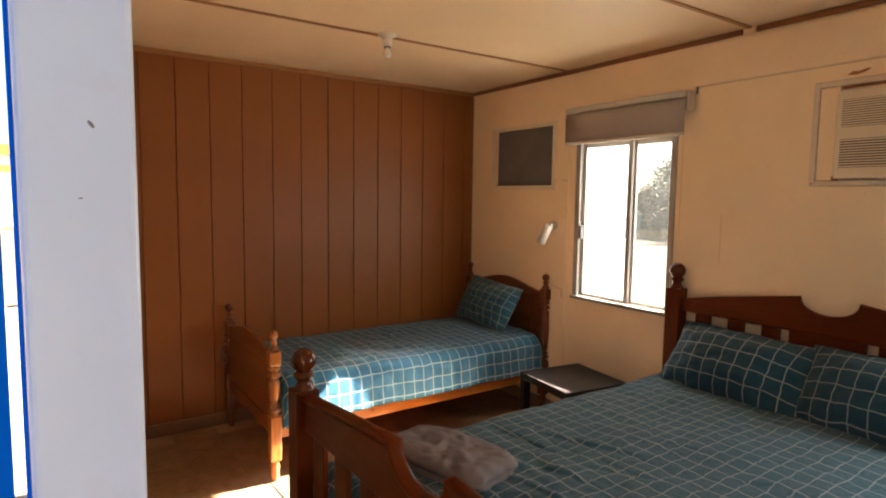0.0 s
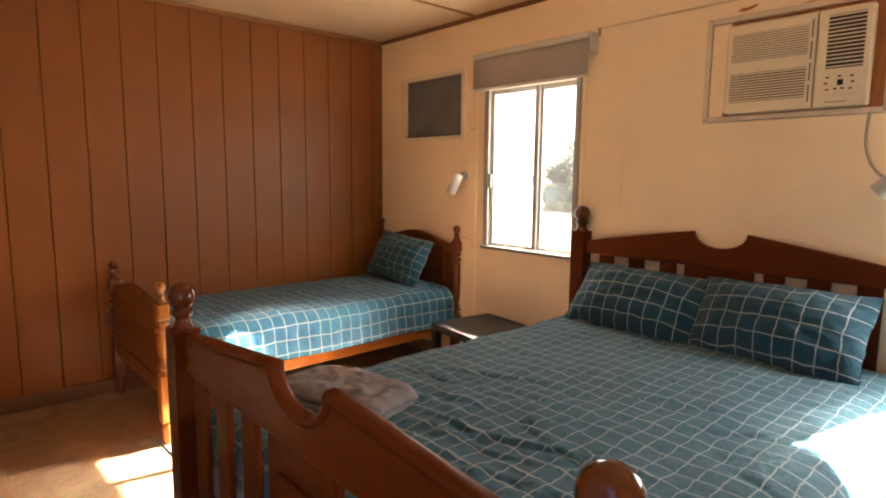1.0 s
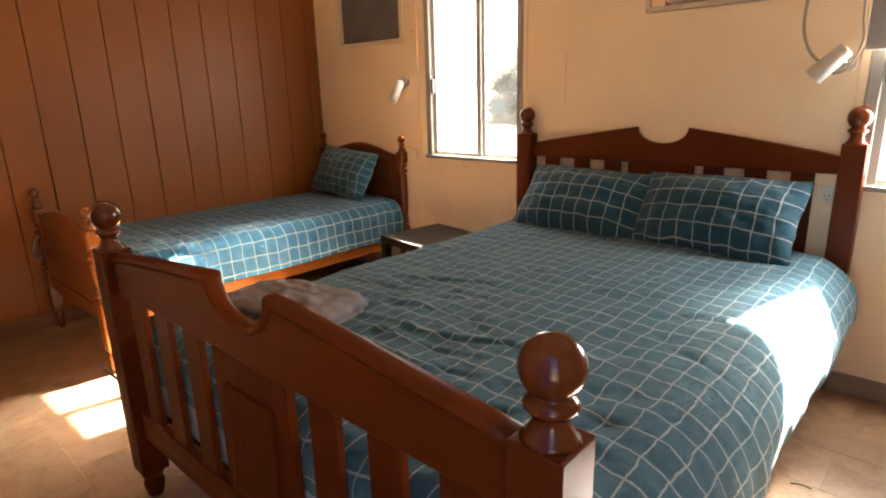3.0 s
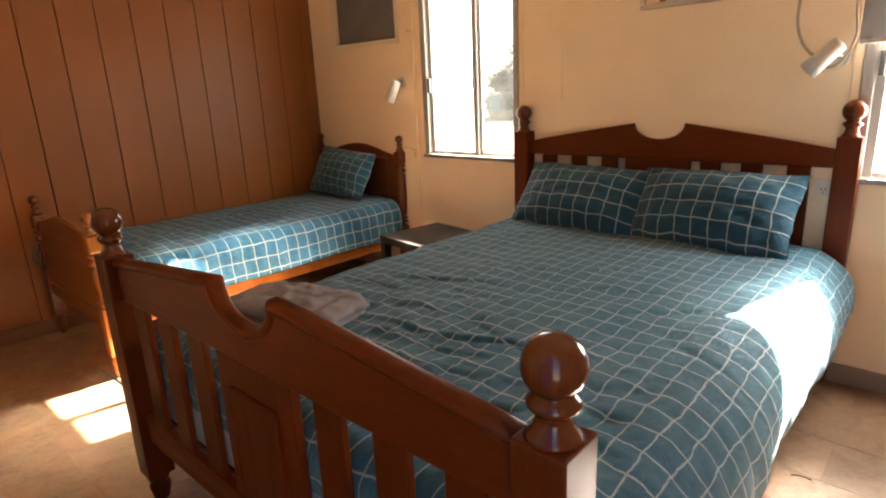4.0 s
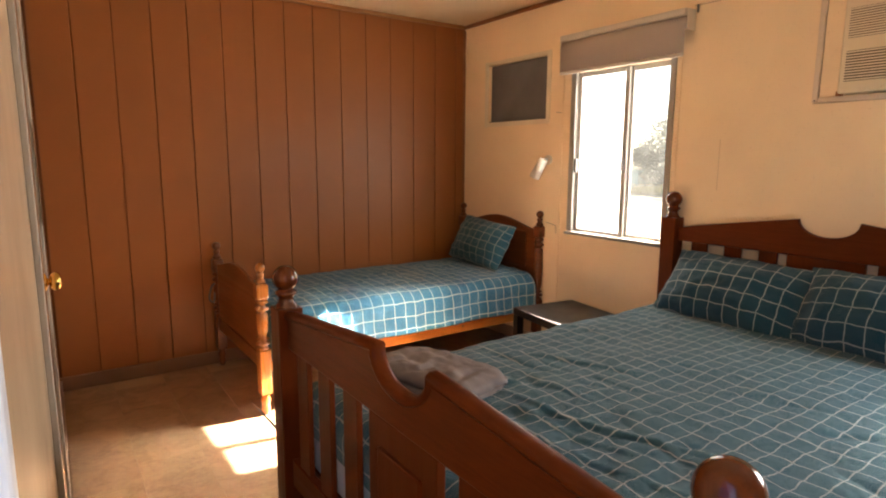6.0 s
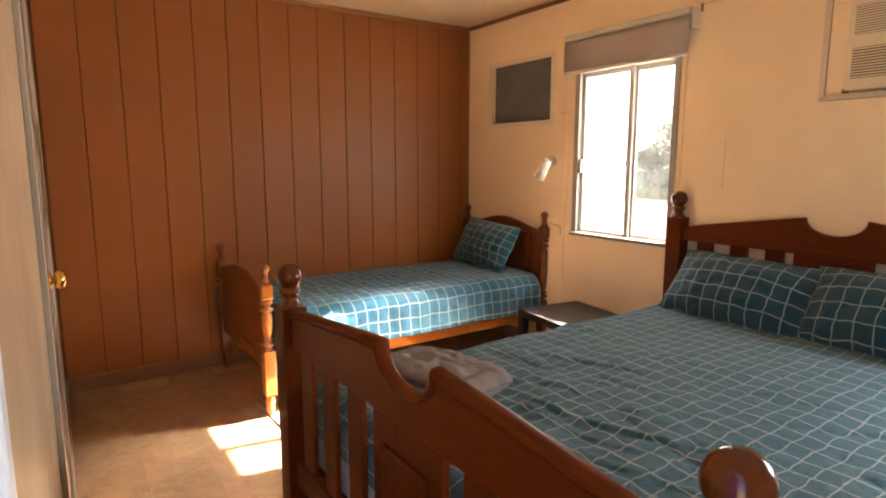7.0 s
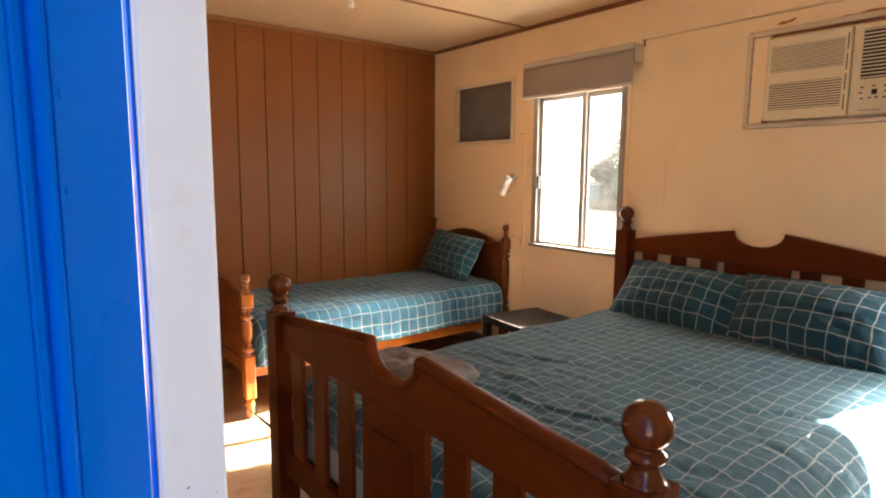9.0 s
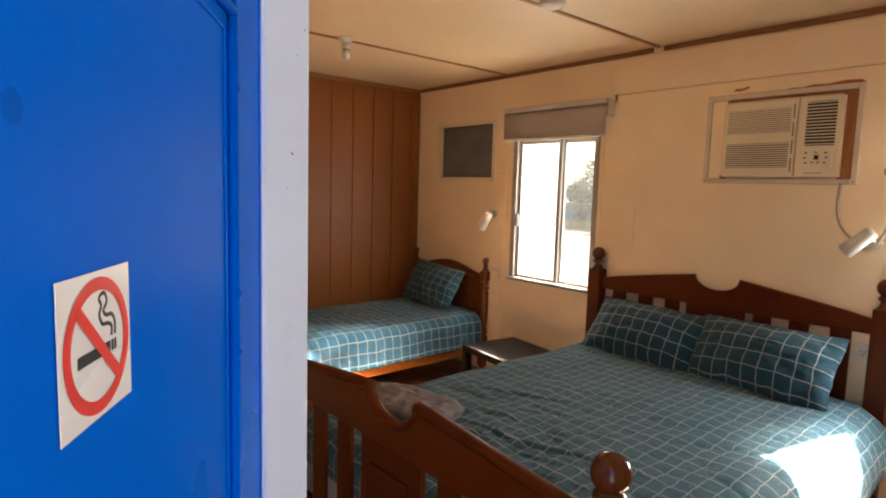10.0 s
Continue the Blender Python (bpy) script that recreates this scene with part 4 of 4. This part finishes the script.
def pillow(name, m, wid, hgt, thick, material, label, seed):
    w = thing(name, m, label, "pillow", "pillows")
    bm = bmesh.new()
    lay = bm.loops.layers.uv.new("UVMap")
    n1, n2 = 48, 34

    def put(i, j, side):
        a, b = i / n1 * 2 - 1, j / n2 * 2 - 1
        fall = (max(0.0, 1 - abs(a) ** 2.4) * max(0.0, 1 - abs(b) ** 2.2)) ** 0.66
        pinch = 1 - 0.02 * abs(a) ** 7 - 0.045 * (1 - abs(a) ** 2) * abs(b) ** 3
        pinch2 = 1 - 0.01 * abs(b) ** 7 - 0.05 * (1 - abs(b) ** 2) * abs(a) ** 3
        p = Vector((a * wid / 2 * pinch2, side * thick / 2 * fall, b * hgt / 2 * pinch))
        q = Vector((a * 2 + seed, b * 2, side * 3))
        p.y += 0.014 * noise.noise(q * 1.2) * fall + side * (0.008 * noise.noise(q * 3) + 0.005 * noise.noise(q * 7)) * min(1, fall * 2)
        p.z += 0.012 * noise.noise(q * 2) * abs(b)
        p.y += side * 0.006 * math.sin(a * 9 + b * 5 + 4 * noise.noise(q * 1.7)) * abs(a) ** 2 * min(1, fall * 2)
        p.x += 0.006 * noise.noise(q * 2.3) * abs(a)
        return p
    for side in (-1, 1):
        vs = [[bm.verts.new(put(i, j, side)) for j in range(n2 + 1)] for i in range(n1 + 1)]
        for i in range(n1):
            for j in range(n2):
                ids = ((i, j), (i + 1, j), (i + 1, j + 1), (i, j + 1))
                f = bm.faces.new([vs[a][b] for a, b in (ids if side < 0 else ids[::-1])])
                for lp, (a, b) in zip(f.loops, ids if side < 0 else ids[::-1]):
                    lp[lay].uv = (a / n1 * wid, b / n2 * hgt + seed)
    bmesh.ops.remove_doubles(bm, verts=bm.verts, dist=0.0008)
    part("case", bm, material, w, smooth=True)
    return w


# pillows lean on the headboards; local -y faces the foot of the bed
pillow("pillow", pose(2.99, 1.603, 0.728, -38, 0, -91) @ pose(0, 0, 0, 0, 1, 0), 0.71, 0.385, 0.225, CHECK_DARK, "dark blue check pillow leaning on the headboard", 0.03)
pillow("pillow", pose(2.985, 0.966, 0.736, -36, 0, -94) @ pose(0, 0, 0, 0, -1, 0), 0.7, 0.39, 0.23, CHECK_DARK, "blue check pillow leaning on the headboard", 0.37)


def towel_fold():
    w = thing("folded_towel", BED @ pose(0.425, 0.485, 0.593, 0, 0, 14), "folded beige fleece throw lying on the double bed", "throw")
    for k, (dx, dy, h) in enumerate(((0.15, 0.24, 0.0), (0.143, 0.234, 0.03))):
        bm = bmesh.new()
        n = 44
        rows = []
        for i in range(n + 1):
            row = []
            for j in range(n + 1):
                a, b = i / n * 2 - 1, j / n * 2 - 1
                e = min(1.0, (abs(a) ** 5 + abs(b) ** 5))
                q = Vector((a * 1.5 + k * 3, b * 2.2, k))
                z = 0.036 * (1 - e) ** 0.35 + 0.008 * noise.noise(q) * (1 - e) + (0.006 * math.sin(b * 11 + a * 4 + 4 * noise.noise(q * 1.6)) + 0.007 * noise.noise(q * 3.2) + 0.003 * noise.noise(q * 8)) * (1 - e)
                row.append(bm.verts.new((a * dx * (1 - 0.13 * b ** 6) * (1 + 0.05 * noise.noise(q * 2)), b * dy * (1 - 0.08 * a ** 6) * (1 + 0.04 * noise.noise(q * 2.1)), h + z)))
            rows.append(row)
        for i in range(n):
            for j in range(n):
                bm.faces.new((rows[i][j], rows[i + 1][j], rows[i + 1][j + 1], rows[i][j + 1]))
        bm.normal_update()
        bmesh.ops.solidify(bm, geom=bm.faces[:], thickness=0.012)
        part("layer", bm, TOWEL, w, smooth=True)
    return w


towel_fold()

# ---- single bed ----
SB = pose(1.185, 3.53, 0, 0, 0, 0.5)
sbed = thing("single_bed", SB, "orange pine single bed with turned posts and panel ends", "bed")
SW, SL = 0.446, 1.975


def turned_post(x, y, top, mat_):
    k = top - 0.80
    p = part("post", lathe([(0.012, 0.0), (0.017, 0.01), (0.024, 0.035), (0.02, 0.06), (0.026, 0.075), (0.026, 0.085), (0.019, 0.1), (0.024, 0.116)], 18, (x, y, 0)), mat_, sbed, smooth=True)
    part("square_block", box(x - 0.03, x + 0.03, y - 0.03, y + 0.03, 0.116, 0.36, 0.006), mat_, p)
    zz = 0.36
    ring_ = [(0.026, 0.0), (0.033, 0.007), (0.014, 0.017), (0.015, 0.021), (0.036, 0.028), (0.036, 0.037), (0.015, 0.046), (0.033, 0.058), (0.018, 0.07), (0.026, 0.1), (0.031, 0.14 + k * 0.5), (0.028, 0.18 + k), (0.014, 0.193 + k), (0.035, 0.204 + k), (0.035, 0.216 + k), (0.014, 0.228 + k), (0.036, 0.244 + k), (0.03, 0.256 + k), (0.024, 0.262 + k)]
    part("turning", lathe(ring_, 20, (x, y, zz)), mat_, p, smooth=True)
    part("square_block", box(x - 0.033, x + 0.033, y - 0.033, y + 0.033, 0.622 + k, 0.705 + k, 0.012), mat_, p)
    part("finial", lathe([(0.022, 0.0), (0.026, 0.008), (0.026, 0.014), (0.017, 0.022), (0.015, 0.034), (0.02, 0.042), (0.02, 0.048), (0.013, 0.056)] + ball_profile(0.082, 0.026, 10, 0.5), 18, (x, y, 0.704 + k)), mat_, p, smooth=True)
    return p


# near foot post in the sunlit orange, the other three in the shaded tone
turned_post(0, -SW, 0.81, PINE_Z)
turned_post(0, SW, 0.81, PINE_SHADED)
turned_post(SL, -SW, 0.985, PINE_SHADED)
turned_post(SL, SW, 0.985, PINE_SHADED)


def arched(z0, edge, peak, x, th):
    w = SW - 0.025
    pts = [(-w, z0), (w, z0), (w, edge)]
    for k in range(1, 20):
        u = k / 20
        y = w * (1 - 2 * u)
        c_ = 0.5 - 0.5 * math.cos(2 * math.pi * u)
        pts.append((y, edge + (peak - edge) * c_ ** 0.8))
    pts.append((-w, edge))
    return board(pts, x - th, x + th, 0.004)


part("footboard", arched(0.33, 0.685, 0.745, 0.0, 0.011), PINE_SHADED, sbed)
part("foot_rail", box(-0.016, 0.016, -SW + 0.025, SW - 0.025, 0.25, 0.329, 0.004), PINE_SHADED, sbed)
part("headboard", arched(0.33, 0.86, 0.935, SL, 0.011), PINE_SHADED, sbed)
part("raised_field", box(SL - 0.018, SL - 0.0105, -0.33, 0.33, 0.58, 0.84, 0.006), PINE_SHADED, sbed)
part("side_rail", box(0.03, SL - 0.03, -SW - 0.012, -SW + 0.012, 0.235, 0.36, 0.004), PINE, sbed, "orange knotty pine side rail")
part("side_rail", box(0.03, SL - 0.03, SW - 0.012, SW + 0.012, 0.235, 0.36, 0.004), PINE, sbed)
part("slat_base", box(0.03, SL - 0.03, -SW + 0.013, SW - 0.013, 0.27, 0.29), PINE, sbed)
for kx, kz in ((0.32, 0.285), (0.58, 0.278), (0.95, 0.29), (1.3, 0.275)):
    part("knot", lathe([(0.011, 0.0), (0.011, 0.0009), (0.001, 0.001)], 12), TRIM, sbed).matrix_local = pose(kx, -SW - 0.0118, kz, 90, 0, 0)
smat = thing("mattress", SB @ pose(0, 0, 0.291), "mattress on the single bed under the duvet", "mattress")
part("body", soft_box(0.04, SL - 0.03, -SW + 0.02, SW - 0.02, 0.0, 0.2, 0.04, 0.003, 3.0), SHEET, smat, smooth=True)
random.seed(21)
sfolds = []
for k in range(40):
    a = random.uniform(0, 3.1)
    sfolds.append((random.uniform(0.1, 1.9), random.uniform(-0.4, 0.4), math.cos(a), math.sin(a), random.uniform(0.06, 0.2), random.uniform(0.01, 0.02), random.choice((-1, 1)) * random.uniform(0.002, 0.006)))
duvet("single_duvet", SB, "bright teal check duvet cover hanging over the single bed's side", 0.05, SL - 0.05, SW + 0.02, 0.525, 0.305, CHECK_PALE, 0.03, 0.09, 0.34, 0.015, sfolds, 0.008, 200, 150, 4.0, pucker=0.0055, sag=0.004)
pillow("pillow", pose(2.99, 3.55, 0.735, -28, 0, -90) @ pose(0, 0, 0, 0, 4, 0), 0.63, 0.365, 0.2, CHECK, "muted teal check pillow leaning on the single bed's headboard", 0.71)
strap = thing("bed_strap", SB @ pose(0, 0, 0), "dark grey fabric strap tied round the bed post", "strap")
part("strap", tube(smooth_line([(-0.03, SW - 0.03, 0.56), (-0.05, SW - 0.02, 0.53), (-0.07, SW - 0.05, 0.47), (-0.04, SW - 0.03, 0.44), (-0.03, SW - 0.02, 0.5)], 6), 0.006, 6), SCREEN, strap, smooth=True)

straw = thing("straw_stem", pose(2.391, 0.410, 0.0), "short dark dry stem lying on the vinyl floor", "straw")
part("stem", tube(smooth_line([(-0.012, 0.03, 0.0025), (0.0, 0.012, 0.0022), (0.003, -0.008, 0.0022), (-0.002, -0.026, 0.003)], 5), 0.0018, 6), BARK, straw, smooth=True)

# ---- side table ----
table = thing("side_table", pose(2.915, 2.585, 0, 0, 0, -8), "black square laminate side table between the beds", "side table")
part("tabletop", box(-0.235, 0.235, -0.235, 0.235, 0.375, 0.42, 0.003), BLACK, table)
for sx in (-1, 1):
    for sy in (-1, 1):
        part("leg", box(sx * 0.21 - 0.024, sx * 0.21 + 0.024, sy * 0.21 - 0.024, sy * 0.21 + 0.024, 0.0, 0.374, 0.002), BLACK, table)
# the laminate has lifted along the front edge
def worn_edge(y0, y1, w0, w1):
    bm = bmesh.new()
    low = [bm.verts.new((x, y, 0.4201)) for x, y in ((-0.2345, y0), (-0.2345 + w0, y0), (-0.2345 + w1, y1), (-0.2345, y1))]
    top = [bm.verts.new((v.co.x, v.co.y, 0.4212)) for v in low]
    bm.faces.new(top)
    for k in range(4):
        bm.faces.new((low[k], low[(k + 1) % 4], top[(k + 1) % 4], top[k]))
    bmesh.ops.recalc_face_normals(bm, faces=bm.faces[:])
    part("worn_edge", bm, CHIPPED, table, "pale chipped laminate strip")


worn_edge(0.055, -0.234, 0.012, 0.045)
worn_edge(0.15, 0.095, 0.006, 0.008)

# ---- outside ----
GZ = -0.45
gm = bmesh.new()
bmesh.ops.create_grid(gm, x_segments=60, y_segments=60, size=400)
for v in gm.verts:
    v.co.z = GZ + (0.15 * noise.noise(v.co * 0.05) if v.co.length > 12 else 0.0)
tagged(link("ground", gm, SAND), "dry sandy ground reaching to the horizon", "ground", kind="structure")


def tree(x, y, height, spread, label, seed):
    rnd = random.Random(seed)
    w = thing("tree", pose(x, y, GZ), label, "tree")
    bm = bmesh.new()
    tips = []
    for k in range(7):
        a = k * 2.4 + rnd.uniform(-0.4, 0.4)
        e = Vector((math.cos(a) * spread * rnd.uniform(0.3, 0.75), math.sin(a) * spread * rnd.uniform(0.3, 0.75), height * rnd.uniform(0.2, 0.92)))
        tube([(0, 0, -0.1), (0.06 * math.cos(a), 0.06 * math.sin(a), height * 0.25), tuple(e * 0.6 + Vector((0, 0, height * 0.05))), tuple(e)], 0.09 if k == 0 else 0.05, 7, bm)
        tips.append(e)
    part("trunk", bm, BARK, w, "rough multi-stemmed trunk")
    bm = bmesh.new()
    for k in range(8500):
        t = rnd.choice(tips)
        r = spread * 0.42
        p = t + Vector((rnd.gauss(0, r * 0.5), rnd.gauss(0, r * 0.5), rnd.gauss(0, r * 0.4)))
        if p.z < height * 0.12:
            continue
        u = Vector((rnd.uniform(-1, 1), rnd.uniform(-1, 1), rnd.uniform(-1, 0.3))).normalized()
        s = u.orthogonal().normalized()
        ln, wd = rnd.uniform(0.14, 0.32), rnd.uniform(0.035, 0.08)
        bm.faces.new([bm.verts.new(q) for q in (p, p + u * ln * 0.5 + s * wd, p + u * ln, p + u * ln * 0.5 - s * wd)])
    part("crown", bm, LEAF, w, "loose grey-green leaves")
    return w


tree(29.5, 19.0, 4.7, 2.5, "bushy grey-green tree on open dry ground", 3)
tree(29.0, 20.6, 2.7, 1.4, "grey-green shrub tree beside a larger tree", 4)
tree(29.2, 21.9, 1.3, 0.9, "low grey-green shrub behind the bin", 6)
tree(31.0, 15.2, 5.4, 3.4, "grey-green bushy tree further along", 8)
tank = thing("teal_bin", pose(27.9, 21.1, GZ), "faded teal metal bin by the trees", "bin")
part("body", box(-0.42, 0.42, -0.4, 0.4, 0.05, 1.15, 0.03), TEAL, tank)
part("lid", box(-0.45, 0.45, -0.43, 0.43, 1.15, 1.22, 0.02), TEAL, tank)
rnd = random.Random(9)
gb = bmesh.new()
for k in range(3600):
    p = Vector((rnd.uniform(26.8, 32), rnd.uniform(14.5, 23), GZ - 0.05))
    if p.y > 0.78 * p.x:
        continue
    a = rnd.uniform(0, 6.3)
    for q in range(3):
        a += 2.1
        d = Vector((math.cos(a), math.sin(a), 0))
        gb.faces.new([gb.verts.new(c_) for c_ in (p - d.orthogonal() * 0.03, p + d.orthogonal() * 0.03, p + d * rnd.uniform(0.05, 0.25) + Vector((0, 0, rnd.uniform(0.2, 0.6))))])
tagged(link("dry_grass", gb, STRAW), "straw-coloured dry grass tufts under the trees", "grass", kind="stuff")

fence = thing("metal_fence", pose(-1.5, 12.5, GZ), "tan corrugated sheet metal fence across the yard", "fence")
for k in range(12):
    part("sheet", box(-6 + k * 1.0, -5.03 + k * 1.0, -0.012, 0.012, 0.02, 1.36, 0.004), TAN, fence)
for k in range(13):
    part("post", box(-6.03 + k * 1.0, -5.99 + k * 1.0, -0.03, 0.03, -0.2, 1.42, 0.004), TAN, fence)
part("rail", box(-6, 6, -0.02, 0.02, 1.361, 1.41, 0.004), TAN, fence)
shed = thing("shed", pose(-3.0, 22.0, GZ), "far shed with orange painted fascia", "shed")
part("wall", box(-5, 5, 0, 3, 0.0, 3.1), OUTER, shed)
part("fascia", box(-5.2, 5.2, -0.3, -0.2, 3.1, 3.4), ORANGE, shed, "orange fascia")
part("roof", box(-5.2, 5.2, -0.2, 3.3, 3.15, 3.42), ROOFING, shed)
part("verandah_beam", box(-5.2, 5.2, -0.9, -0.8, 2.55, 2.75), ORANGE, shed, "orange verandah beam")
for k in range(4):
    part("verandah_post", box(-5 + k * 3.3, -4.9 + k * 3.3, -0.9, -0.8, 0.0, 2.55), OUTER, shed)

# ---- wall panels and floor tiles ----
def panel_board(wd):
    me = bpy.data.meshes.new("panel_board")
    bm = box(-wd / 2, wd / 2, -0.006, 0.006, 0.0, H - 0.001, 0.0022, 1)
    bm.to_mesh(me)
    bm.free()
    me.materials.append(BROWN)
    return me


wide, last = panel_board(0.1955), panel_board(0.085)
for k in range(15):
    x = 0.397 + 0.2 * k
    me = wide
    if k == 14:
        me, x = last, 3.1425
    b = new("panel_board", me)
    b.parent = wall_n
    b.location = (x, YN + 0.006, 0)

tl, tw = 0.335, 0.265
fl = bpy.data.objects["floor"]
me = bpy.data.meshes.new("tile")
bm = box(-tw / 2 + 0.0004, tw / 2 - 0.0004, -tl / 2 + 0.0004, tl / 2 - 0.0004, -0.0038, 0.0)
bm.to_mesh(me)
bm.free()
me.materials.append(VINYL)
for i in range(11):
    for j in range(18):
        x, y = 0.42 + tw * i, 3.88 - tl * j - (0.167 if i % 2 else 0.0)
        if x + tw / 2 > XW + T or y - tl / 2 < YS - T:
            continue
        b = new("tile", me)
        b.parent = fl
        b.location = (x, y, 0.0)
        if (i * 7 + j * 3) % 2:
            b.rotation_euler = (0, 0, math.pi)
